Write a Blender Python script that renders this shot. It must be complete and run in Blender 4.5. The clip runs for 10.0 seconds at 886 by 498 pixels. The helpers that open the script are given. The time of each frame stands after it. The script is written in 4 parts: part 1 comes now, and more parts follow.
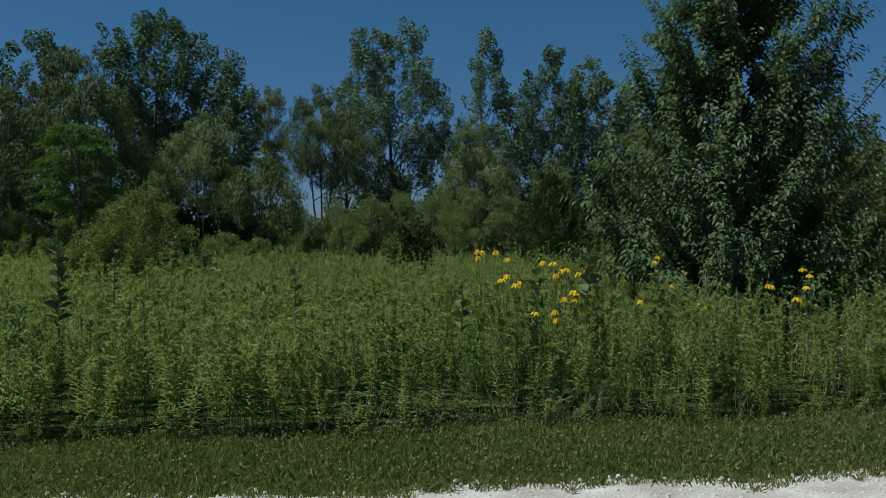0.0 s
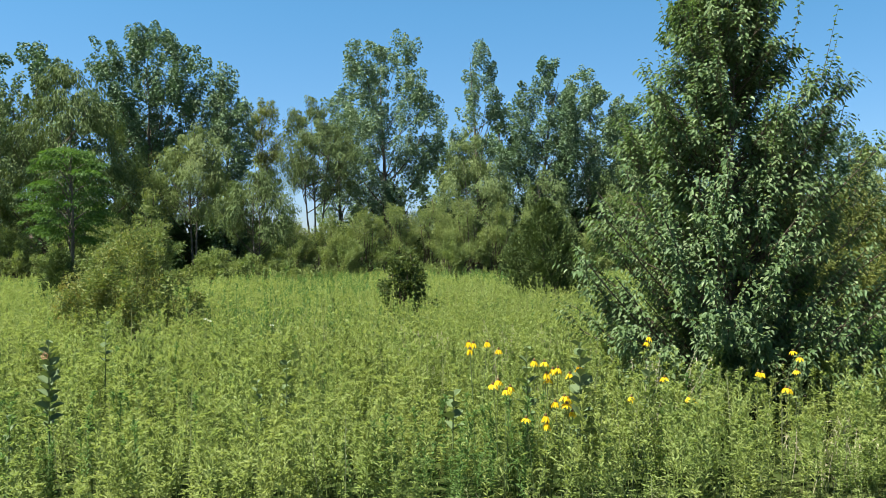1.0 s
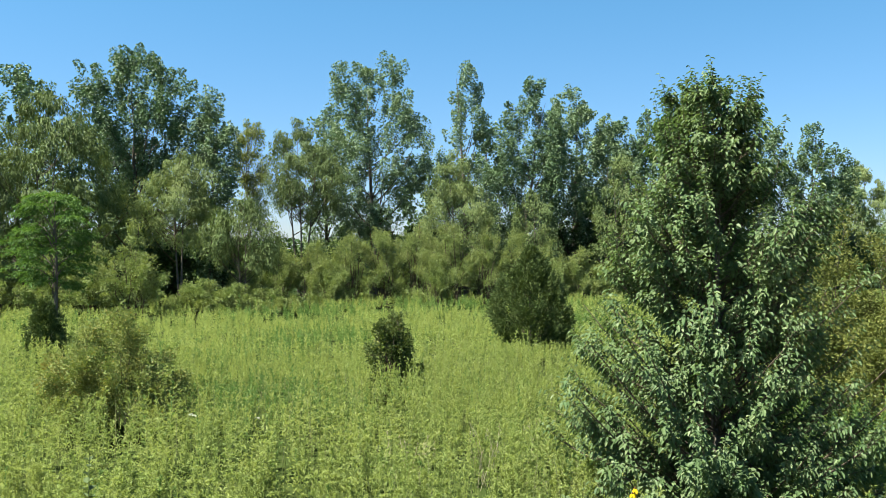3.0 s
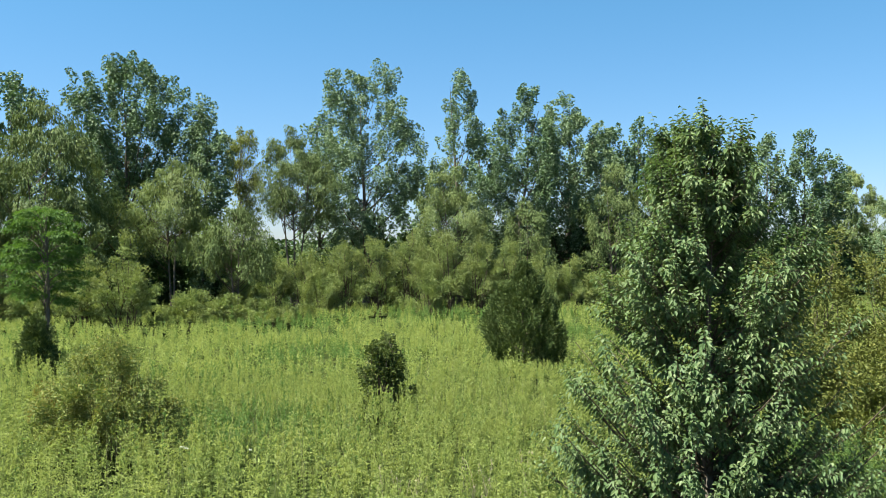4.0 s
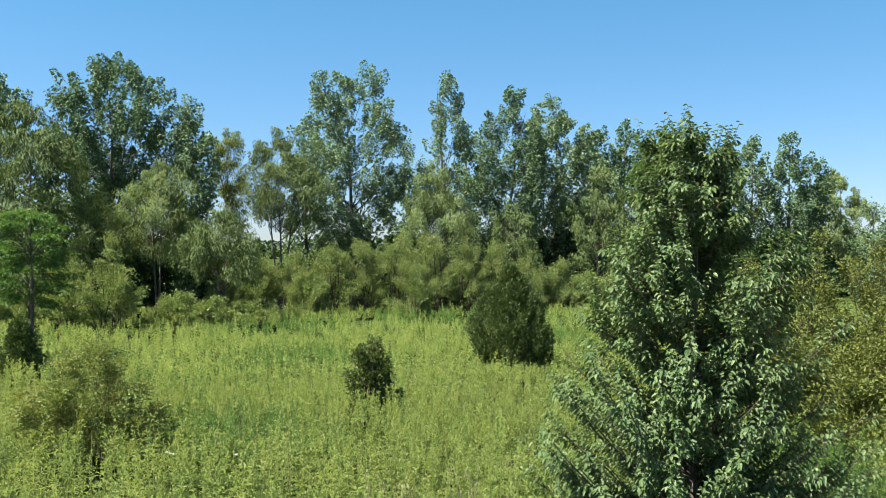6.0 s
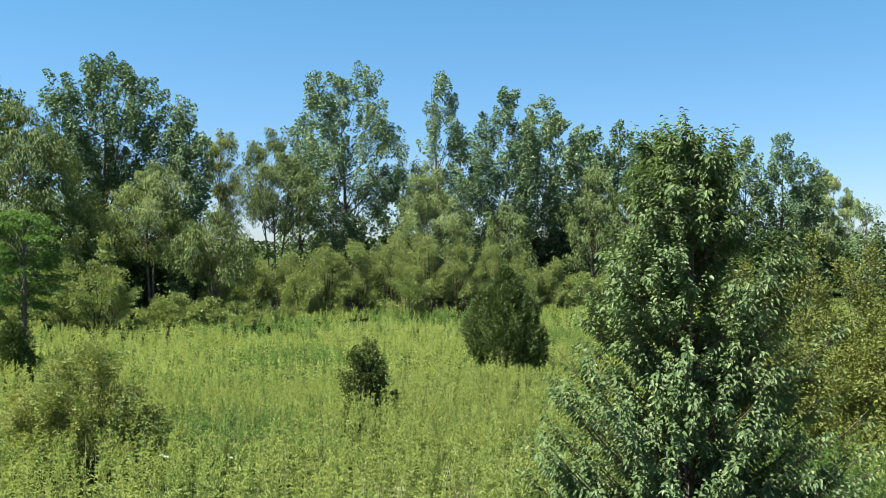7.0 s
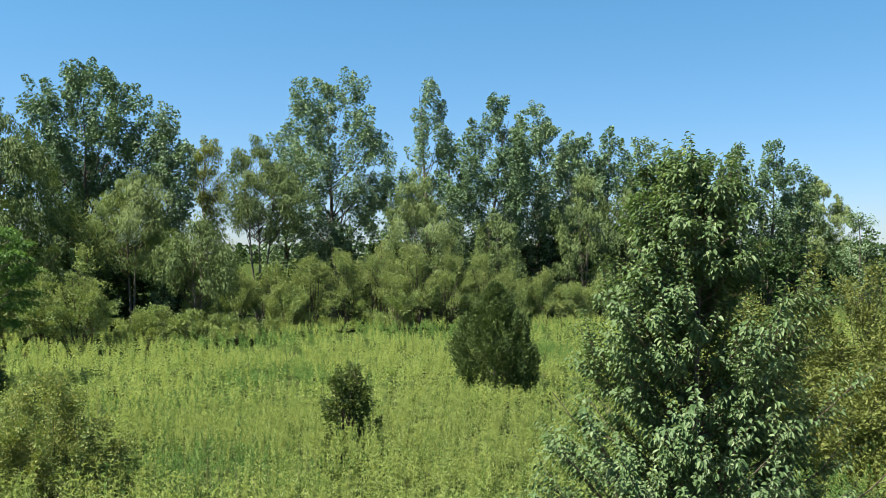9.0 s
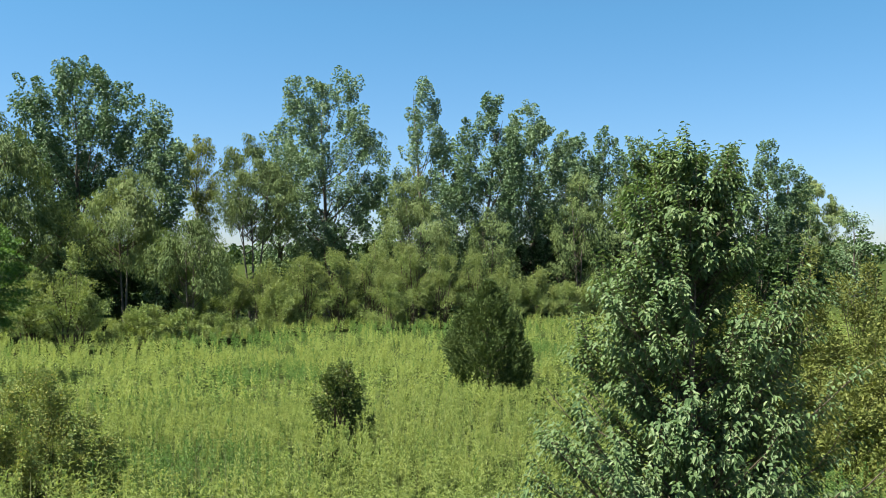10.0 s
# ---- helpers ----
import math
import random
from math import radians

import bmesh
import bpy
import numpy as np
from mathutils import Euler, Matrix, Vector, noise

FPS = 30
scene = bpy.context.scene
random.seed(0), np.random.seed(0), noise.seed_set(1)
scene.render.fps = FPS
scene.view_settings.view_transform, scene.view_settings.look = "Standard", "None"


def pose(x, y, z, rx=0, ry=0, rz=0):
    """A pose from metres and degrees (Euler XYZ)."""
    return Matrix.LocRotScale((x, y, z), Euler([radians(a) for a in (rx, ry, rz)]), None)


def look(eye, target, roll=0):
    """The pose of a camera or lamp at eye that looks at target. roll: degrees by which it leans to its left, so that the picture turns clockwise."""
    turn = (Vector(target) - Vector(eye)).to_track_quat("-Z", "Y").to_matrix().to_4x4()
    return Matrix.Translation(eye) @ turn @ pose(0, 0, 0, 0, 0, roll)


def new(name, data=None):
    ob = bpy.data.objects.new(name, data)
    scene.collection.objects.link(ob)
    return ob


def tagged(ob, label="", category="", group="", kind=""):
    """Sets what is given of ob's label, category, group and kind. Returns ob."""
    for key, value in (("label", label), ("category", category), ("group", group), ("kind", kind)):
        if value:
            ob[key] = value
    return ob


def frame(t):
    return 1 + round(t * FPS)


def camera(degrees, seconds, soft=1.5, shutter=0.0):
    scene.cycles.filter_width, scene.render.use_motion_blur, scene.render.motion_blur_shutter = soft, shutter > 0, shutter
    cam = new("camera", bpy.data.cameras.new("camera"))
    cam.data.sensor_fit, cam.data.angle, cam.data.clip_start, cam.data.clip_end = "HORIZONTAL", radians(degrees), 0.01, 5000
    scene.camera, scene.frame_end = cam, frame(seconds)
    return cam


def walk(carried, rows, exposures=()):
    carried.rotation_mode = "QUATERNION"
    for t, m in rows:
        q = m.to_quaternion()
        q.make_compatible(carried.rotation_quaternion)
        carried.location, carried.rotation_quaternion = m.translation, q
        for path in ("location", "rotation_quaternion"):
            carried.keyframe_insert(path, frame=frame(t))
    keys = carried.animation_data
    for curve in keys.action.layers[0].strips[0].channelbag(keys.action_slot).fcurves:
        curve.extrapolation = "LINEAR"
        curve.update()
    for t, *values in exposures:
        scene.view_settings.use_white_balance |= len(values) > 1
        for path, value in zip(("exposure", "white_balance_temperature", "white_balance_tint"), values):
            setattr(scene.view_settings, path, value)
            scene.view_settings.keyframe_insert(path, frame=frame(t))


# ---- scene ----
cam = camera(53.02, 10.0, soft=0.5)
PATH = [
    (0.0, pose(0.000, 0.000, 1.500, 90.000, 0.113, -0.000)),
    (0.5, pose(0.038, 0.018, 2.190, 89.979, 0.100, -0.175)),
    (1.0, pose(0.029, -0.009, 2.478, 89.977, 0.097, -0.386)),
    (1.5, pose(0.002, -0.004, 2.742, 89.951, 0.091, -0.608)),
    (2.0, pose(-0.001, 0.018, 3.347, 89.912, 0.085, -0.838)),
    (2.5, pose(0.026, 0.033, 3.855, 89.901, 0.057, -1.043)),
    (2.7, pose(0.029, 0.034, 4.035, 89.903, 0.049, -1.127)),
    (3.8, pose(0.050, 0.041, 4.845, 89.916, 0.005, -1.587)),
    (4.0, pose(0.053, 0.042, 4.910, 89.918, -0.003, -1.670)),
    (4.5, pose(0.025, 0.044, 4.977, 89.958, -0.030, -1.895)),
    (5.0, pose(0.032, 0.030, 4.957, 89.981, -0.050, -2.106)),
    (5.5, pose(0.063, 0.023, 4.958, 89.996, -0.057, -2.310)),
    (7.0, pose(0.018, 0.061, 5.012, 90.017, -0.049, -2.924)),
    (7.5, pose(0.040, 0.034, 5.012, 90.048, -0.045, -3.101)),
    (8.0, pose(0.058, 0.097, 5.053, 90.042, -0.046, -3.299)),
    (8.5, pose(0.110, 0.589, 5.362, 90.090, -0.062, -3.469)),
    (9.0, pose(0.138, 1.184, 5.469, 90.221, -0.058, -3.629)),
    (9.5, pose(0.184, 1.427, 5.407, 90.237, -0.044, -3.818)),
    (10.0, pose(0.201, 1.401, 5.352, 90.284, -0.042, -3.974)),
]
# auto exposure settles during the first second
EXPOSURES = [(t, 2.0 + stops, kelvin, 0) for t, stops, kelvin in ((0.0, -1.92, 5650), (0.2, -1.6, 5720), (0.4, -1.16, 5920), (0.6, -0.68, 6100), (0.8, -0.28, 6300), (1.0, -0.12, 6400), (1.4, 0.1, 6550), (2.6, 0.08, 6550), (4.0, 0.0, 6550), (7.5, 0.0, 6550), (9.0, -0.08, 6500), (10.0, -0.08, 6500))]
walk(cam, PATH, EXPOSURES)

# ---- light ----
SUN_UP, SUN_AROUND = radians(60), radians(-104)
sun_way = Vector((math.sin(SUN_AROUND) * math.cos(SUN_UP), math.cos(SUN_AROUND) * math.cos(SUN_UP), math.sin(SUN_UP)))
world = bpy.data.worlds.new("summer_sky")
scene.world = world
world.use_nodes = True
sky = world.node_tree.nodes.new("ShaderNodeTexSky")
sky.sky_type = "NISHITA"
sky.sun_disc = False
sky.sun_elevation, sky.sun_rotation = SUN_UP, SUN_AROUND
sky.altitude, sky.air_density, sky.dust_density, sky.ozone_density = 200, 0.87, 0.35, 4.0
backdrop = world.node_tree.nodes["Background"]
backdrop.inputs["Strength"].default_value = 0.0425
clear = world.node_tree.nodes.new("ShaderNodeMix")
clear.data_type, clear.blend_type = "RGBA", "MULTIPLY"
clear.inputs[0].default_value = 1.0
# haze low down, deeper blue higher up
compass = world.node_tree.nodes.new("ShaderNodeTexCoord")
parts = world.node_tree.nodes.new("ShaderNodeSeparateXYZ")
haze = world.node_tree.nodes.new("ShaderNodeValToRGB")
steps = haze.color_ramp.elements
steps.new(0.27)
for k, (at, tint) in enumerate(((0.03, (0.77, 0.78, 0.95, 1)), (0.26, (0.69, 1.02, 1.12, 1)), (0.6, (0.735, 0.935, 1.065, 1)))):
    steps[k].position, steps[k].color = at, tint
world.node_tree.links.new(compass.outputs["Generated"], parts.inputs[0])
world.node_tree.links.new(parts.outputs["Z"], haze.inputs[0])
world.node_tree.links.new(haze.outputs[0], clear.inputs[7])
world.node_tree.links.new(sky.outputs[0], clear.inputs[6])
world.node_tree.links.new(clear.outputs[2], backdrop.inputs["Color"])

sun_data = bpy.data.lights.new("sun", "SUN")
sun_data.energy, sun_data.angle, sun_data.color = 5.0, radians(0.5), (1.0, 0.955, 0.88)
sun = new("sun", sun_data)
sun.matrix_world = look(sun_way * 300, (0, 0, 0))


# ---- materials ----
def nodes_of(name):
    m = bpy.data.materials.new(name)
    m.use_nodes = True
    n, l = m.node_tree.nodes, m.node_tree.links
    return m, n, l, n["Principled BSDF"], n["Material Output"]


def ramp(n, l, source, stops):
    r = n.new("ShaderNodeValToRGB")
    e = r.color_ramp.elements
    while len(e) < len(stops):
        e.new(0.5)
    for k, (at, c) in enumerate(stops):
        e[k].position, e[k].color = at, (*c, 1)
    l.new(source, r.inputs[0])
    return r.outputs[0]


def mixed(n, l, a, b, fac, how="MIX"):
    m = n.new("ShaderNodeMix")
    m.data_type, m.blend_type = "RGBA", how
    for k, v in ((0, fac), (6, a), (7, b)):
        if isinstance(v, (int, float)):
            m.inputs[k].default_value = v
        elif isinstance(v, tuple):
            m.inputs[k].default_value = (*v, 1)
        else:
            l.new(v, m.inputs[k])
    return m.outputs[2]


def noisy(n, l, scale, detail=3.0, where="Object"):
    c = n.new("ShaderNodeTexCoord")
    t = n.new("ShaderNodeTexNoise")
    t.inputs["Scale"].default_value, t.inputs["Detail"].default_value = scale, detail
    l.new(c.outputs[where], t.inputs["Vector"])
    return t.outputs["Fac"]


def leaf_material(name, stops, patch, patch_scale=0.5, patch_fac=0.5, rough=0.5, through_light=0.3, glow=(1.25, 1.3, 0.55), spec=0.08, grain=0.0, grain_scale=5.0):
    """Leaves: a shade of its own for each leaf, drifts of another green over the plant, light that passes through."""
    m, n, l, p, out = nodes_of(name)
    g = n.new("ShaderNodeNewGeometry")
    pick = g.outputs["Random Per Island"]
    if grain:
        # whole plants differ more than the leaves of one plant
        spread = n.new("ShaderNodeMapRange")
        spread.inputs[1].default_value, spread.inputs[2].default_value = 0.28, 0.72
        l.new(noisy(n, l, grain_scale, 1.0), spread.inputs[0])
        blend = n.new("ShaderNodeMix")
        blend.inputs[0].default_value = grain
        l.new(pick, blend.inputs[2])
        l.new(spread.outputs[0], blend.inputs[3])
        pick = blend.outputs[0]
    col = ramp(n, l, pick, stops)
    drift = ramp(n, l, noisy(n, l, patch_scale), ((0.38, (0, 0, 0)), (0.66, (1, 1, 1))))
    sep = n.new("ShaderNodeMath")
    sep.operation = "MULTIPLY"
    l.new(drift, sep.inputs[0])
    sep.inputs[1].default_value = patch_fac
    col = mixed(n, l, col, patch, sep.outputs[0])
    l.new(col, p.inputs["Base Color"])
    p.inputs["Roughness"].default_value = rough
    p.inputs["Specular IOR Level"].default_value = spec
    t = n.new("ShaderNodeBsdfTranslucent")
    l.new(mixed(n, l, col, glow, 1.0, "MULTIPLY"), t.inputs["Color"])
    s = n.new("ShaderNodeMixShader")
    s.inputs[0].default_value = through_light
    l.new(p.outputs[0], s.inputs[1])
    l.new(t.outputs[0], s.inputs[2])
    l.new(s.outputs[0], out.inputs["Surface"])
    return m


def rough_material(name, stops, scale, fine, rough=0.9, bump=0.3, stretch=None, sheen=0.1):
    """Bark, soil, stone: two scales of noise in colour and relief."""
    m, n, l, p, out = nodes_of(name)
    c = n.new("ShaderNodeTexCoord")
    mp = n.new("ShaderNodeMapping")
    mp.inputs["Scale"].default_value = stretch or (1, 1, 1)
    l.new(c.outputs["Object"], mp.inputs["Vector"])
    a, b = n.new("ShaderNodeTexNoise"), n.new("ShaderNodeTexNoise")
    for t, s in ((a, scale), (b, fine)):
        t.inputs["Scale"].default_value, t.inputs["Detail"].default_value = s, 5
        l.new(mp.outputs[0], t.inputs["Vector"])
    add = n.new("ShaderNodeMath")
    add.operation = "MULTIPLY_ADD"
    add.inputs[1].default_value = 0.5
    half = n.new("ShaderNodeMath")
    half.operation = "MULTIPLY"
    half.inputs[1].default_value = 0.5
    l.new(b.outputs["Fac"], half.inputs[0])
    l.new(a.outputs["Fac"], add.inputs[0])
    l.new(half.outputs[0], add.inputs[2])
    l.new(ramp(n, l, add.outputs[0], stops), p.inputs["Base Color"])
    p.inputs["Roughness"].default_value = rough
    p.inputs["Specular IOR Level"].default_value = sheen
    bp = n.new("ShaderNodeBump")
    bp.inputs["Strength"].default_value, bp.inputs["Distance"].default_value = bump, 0.02
    l.new(b.outputs["Fac"], bp.inputs["Height"])
    l.new(bp.outputs[0], p.inputs["Normal"])
    return m


M_POPLAR = leaf_material("poplar_leaf", ((0.0, (0.04, 0.074, 0.034)), (0.5, (0.082, 0.13, 0.06)), (1.0, (0.165, 0.22, 0.122))), (0.10, 0.142, 0.058), 0.35, 0.45, 0.5, 0.16, (1.15, 1.25, 0.7), 0.2)
M_POPLAR_PALE = leaf_material("pale_poplar_leaf", ((0.0, (0.062, 0.102, 0.05)), (0.5, (0.112, 0.162, 0.08)), (1.0, (0.205, 0.26, 0.15))), (0.128, 0.165, 0.07), 0.35, 0.45, 0.5, 0.16, (1.15, 1.25, 0.7), 0.2)
M_WILLOW = leaf_material("willow_leaf", ((0.0, (0.052, 0.08, 0.03)), (0.5, (0.092, 0.125, 0.046)), (1.0, (0.15, 0.188, 0.08))), (0.118, 0.138, 0.045), 0.6, 0.5, 0.5, 0.18)
M_WILLOW_PALE = leaf_material("pale_willow_leaf", ((0.0, (0.095, 0.13, 0.05)), (0.5, (0.145, 0.185, 0.072)), (1.0, (0.2, 0.24, 0.11))), (0.155, 0.175, 0.062), 0.4, 0.6, 0.5, 0.24)
M_WILLOW_GOLD = leaf_material("golden_willow_leaf", ((0.0, (0.10, 0.12, 0.035)), (0.5, (0.145, 0.165, 0.05)), (1.0, (0.20, 0.215, 0.075))), (0.15, 0.155, 0.045), 0.5, 0.5, 0.5, 0.3)
M_SHRUB = leaf_material("shrub_leaf", ((0.0, (0.1104, 0.1435, 0.053)), (0.5, (0.1656, 0.2098, 0.0751)), (1.0, (0.2318, 0.2705, 0.1104))), (0.1987, 0.2098, 0.0751), 0.6, 0.6, 0.5, 0.22)
# understorey leaves: colour darkened to give the shade below the crowns
M_UNDER = leaf_material("shaded_understorey_leaf", ((0.0, (0.026, 0.048, 0.019)), (0.5, (0.043, 0.074, 0.028)), (1.0, (0.075, 0.11, 0.044))), (0.05, 0.07, 0.03), 0.4, 0.5, 0.5, 0.18)
M_LOCUST = leaf_material("locust_leaf", ((0.0, (0.0461, 0.0922, 0.0246)), (0.5, (0.0769, 0.1384, 0.0369)), (1.0, (0.1179, 0.1825, 0.0564))), (0.0872, 0.1435, 0.041), 0.7, 0.4, 0.5, 0.28)
M_PEAR = leaf_material("pear_leaf", ((0.0, (0.0455, 0.079, 0.0323)), (0.5, (0.081, 0.1275, 0.0526)), (0.85, (0.1265, 0.172, 0.079)), (1.0, (0.2024, 0.2378, 0.1316))), (0.1164, 0.1518, 0.0547), 0.9, 0.4, 0.52, 0.3, (1.2, 1.25, 0.6), spec=0.14)
M_CEDAR = leaf_material("cedar_spray", ((0.0, (0.032, 0.052, 0.018)), (0.5, (0.064, 0.092, 0.03)), (1.0, (0.115, 0.145, 0.05))), (0.085, 0.105, 0.034), 1.2, 0.5, 0.6, 0.1)
M_ROSE = leaf_material("yellowing_leaf", ((0.0, (0.084, 0.121, 0.0426)), (0.5, (0.1434, 0.1814, 0.065)), (0.93, (0.2128, 0.2296, 0.084)), (1.0, (0.3024, 0.2352, 0.0784))), (0.224, 0.2184, 0.0616), 1.4, 0.5, 0.5, 0.24)
M_RUST = leaf_material("rusty_leaf", ((0.0, (0.15, 0.16, 0.05)), (0.5, (0.22, 0.19, 0.06)), (1.0, (0.28, 0.19, 0.075))), (0.21, 0.19, 0.06), 1.4, 0.5, 0.5, 0.25)
M_DARKBUSH = leaf_material("glossy_dark_leaf", ((0.0, (0.04, 0.06, 0.02)), (0.5, (0.075, 0.10, 0.032)), (0.9, (0.13, 0.155, 0.055)), (1.0, (0.22, 0.21, 0.08))), (0.07, 0.09, 0.028), 1.5, 0.5, 0.45, 0.22)
M_THICKET = leaf_material("thicket_leaf", ((0.0, (0.0596, 0.0766, 0.0213)), (0.5, (0.099, 0.1149, 0.0309)), (0.93, (0.1457, 0.1564, 0.0446)), (1.0, (0.155, 0.145, 0.046))), (0.1149, 0.1128, 0.0298), 0.5, 0.6, 0.5, 0.2)
M_WEED = leaf_material("goldenrod_leaf", ((0.0, (0.1202, 0.1633, 0.0535)), (0.4, (0.1827, 0.2277, 0.0759)), (0.75, (0.2463, 0.2898, 0.1049)), (1.0, (0.3184, 0.3507, 0.1505))), (0.2703, 0.2818, 0.087), 1.0, 0.5, 0.6, 0.47, (1.12, 1.15, 0.7), spec=0.05, grain=0.75)
M_WEED_BLUE = leaf_material("bluish_weed_leaf", ((0.0, (0.058, 0.106, 0.034)), (0.5, (0.095, 0.156, 0.05)), (1.0, (0.14, 0.205, 0.076))), (0.12, 0.175, 0.055), 0.8, 0.5, 0.6, 0.42, (1.1, 1.15, 0.65), spec=0.04, grain=0.5)
M_GREY = leaf_material("grey_seed_stalk", ((0.0, (0.13, 0.16, 0.08)), (0.5, (0.19, 0.21, 0.11)), (1.0, (0.27, 0.25, 0.15))), (0.22, 0.21, 0.13), 0.8, 0.5, 0.6, 0.3)
M_DRY = rough_material("dead_stalk", ((0.3, (0.24, 0.20, 0.13)), (0.7, (0.40, 0.35, 0.25))), 6, 40, 0.9, 0.2)
M_GRASS = leaf_material("mown_grass_blade", ((0.0, (0.0568, 0.086, 0.0241)), (0.6, (0.0963, 0.129, 0.0361)), (0.88, (0.1548, 0.1677, 0.0602)), (1.0, (0.2752, 0.2236, 0.1118))), (0.1591, 0.1462, 0.0559), 1.3, 0.7, 0.6, 0.35, spec=0.08)
M_MILK = leaf_material("milkweed_leaf", ((0.0, (0.06, 0.088, 0.036)), (1.0, (0.125, 0.158, 0.07))), (0.09, 0.12, 0.05), 4.0, 0.5, 0.6, 0.15, spec=0.12)
M_STEM = rough_material("green_stem", ((0.3, (0.07, 0.10, 0.04)), (0.7, (0.13, 0.15, 0.06))), 3, 30, 0.7, 0.1)
M_BARK = rough_material("grey_bark", ((0.3, (0.06, 0.05, 0.04)), (0.7, (0.17, 0.145, 0.12))), 2.5, 22, 0.95, 0.6, (1, 1, 0.25))
M_TWIG = rough_material("brown_twig", ((0.3, (0.05, 0.04, 0.03)), (0.7, (0.11, 0.085, 0.06))), 4, 30, 0.9, 0.3)
M_SOIL = rough_material("leafy_soil", ((0.3, (0.022, 0.03, 0.009)), (0.5, (0.03, 0.042, 0.012)), (0.7, (0.055, 0.055, 0.022))), 0.35, 14, 1.0, 0.6, sheen=0.0)
M_GRAVEL = rough_material("limestone_gravel", ((0.3, (0.21, 0.18, 0.145)), (0.5, (0.42, 0.375, 0.325)), (0.68, (0.62, 0.575, 0.51))), 2.6, 55, 0.95, 1.0)
M_PEBBLE = rough_material("limestone_pebble", ((0.3, (0.36, 0.34, 0.30)), (0.7, (0.60, 0.58, 0.53))), 6, 60, 0.85, 0.3)
M_PETAL = leaf_material("yellow_petal", ((0.0, (0.60, 0.39, 0.012)), (1.0, (0.70, 0.50, 0.02))), (0.72, 0.48, 0.015), 20, 0.4, 0.5, 0.3, (1.0, 0.9, 0.5))
M_CONE = rough_material("flower_cone", ((0.3, (0.07, 0.045, 0.02)), (0.7, (0.16, 0.10, 0.04))), 60, 300, 0.8, 0.4)
M_PINK = leaf_material("faded_pink_bloom", ((0.0, (0.32, 0.13, 0.12)), (1.0, (0.52, 0.27, 0.22))), (0.36, 0.22, 0.16), 20, 0.4, 0.6, 0.2)
M_WHITE = leaf_material("white_bloom", ((0.0, (0.42, 0.43, 0.38)), (1.0, (0.66, 0.66, 0.62))), (0.5, 0.52, 0.44), 20, 0.4, 0.6, 0.2)


# ---- mesh helpers ----
def unit(a):
    return a / np.maximum(np.linalg.norm(a, axis=-1, keepdims=True), 1e-9)


def mesh_of(name, verts, quads, smooth=False):
    """One mesh from arrays of points (n, 3) and four-cornered faces (m, 4)."""
    me = bpy.data.meshes.new(name)
    verts, quads = np.asarray(verts, np.float32), np.asarray(quads, np.int32)
    me.vertices.add(len(verts))
    me.vertices.foreach_set("co", verts.ravel())
    me.loops.add(quads.size)
    me.loops.foreach_set("vertex_index", quads.ravel())
    me.polygons.add(len(quads))
    me.polygons.foreach_set("loop_start", np.arange(0, quads.size, 4, dtype=np.int32))
    me.polygons.foreach_set("use_smooth", np.full(len(quads), smooth))
    me.update(calc_edges=True)
    return me


def arrays(name, geo, material, parent=None, label="", smooth=False):
    """A mesh object from (points, faces), alone or as a part of a thing."""
    me = mesh_of(name, *geo, smooth)
    me.materials.append(material)
    ob = new(name, me)
    ob.parent = parent
    return tagged(ob, label)


def part(name, bm, material, parent, label=""):
    """A bmesh as one mesh object under a thing or a part."""
    me = bpy.data.meshes.new(name)
    bm.to_mesh(me)
    bm.free()
    for poly in me.polygons:
        poly.use_smooth = True
    me.materials.append(material)
    ob = new(name, me)
    ob.parent = parent
    return tagged(ob, label)


def base(name, x, y, label, category, group="", turn=0.0):
    ob = new(name)
    ob.empty_display_size = 0.2
    ob.matrix_basis = Matrix.Translation((x, y, 0)) @ Matrix.Rotation(turn, 4, "Z")
    return tagged(ob, label, category, group)


def join(*geos):
    vs, qs, k = [], [], 0
    for v, q in geos:
        vs.append(v)
        qs.append(q + k)
        k += len(v)
    return np.concatenate(vs), np.concatenate(qs)


def tubes(lines, radii, sides=5):
    """Tapered tubes along polylines (m, k, 3) with radii (m, k)."""
    m, k = lines.shape[:2]
    d = unit(np.gradient(lines, axis=1))
    ref = np.where(np.abs(d[..., 2:3]) > 0.9, np.array([1.0, 0, 0]), np.array([0, 0, 1.0]))
    s = unit(np.cross(d, ref))
    u = np.cross(s, d)
    a = np.arange(sides) * 2 * np.pi / sides
    ring = s[:, :, None] * np.cos(a)[:, None] + u[:, :, None] * np.sin(a)[:, None]
    v = (lines[:, :, None] + ring * radii[:, :, None, None]).reshape(-1, 3)
    i, j, w = np.meshgrid(np.arange(m), np.arange(k - 1), np.arange(sides), indexing="ij")
    w2 = (w + 1) % sides
    row = (i * k + j) * sides
    q = np.stack([row + w, row + w2, row + sides + w2, row + sides + w], -1).reshape(-1, 4)
    return v, q


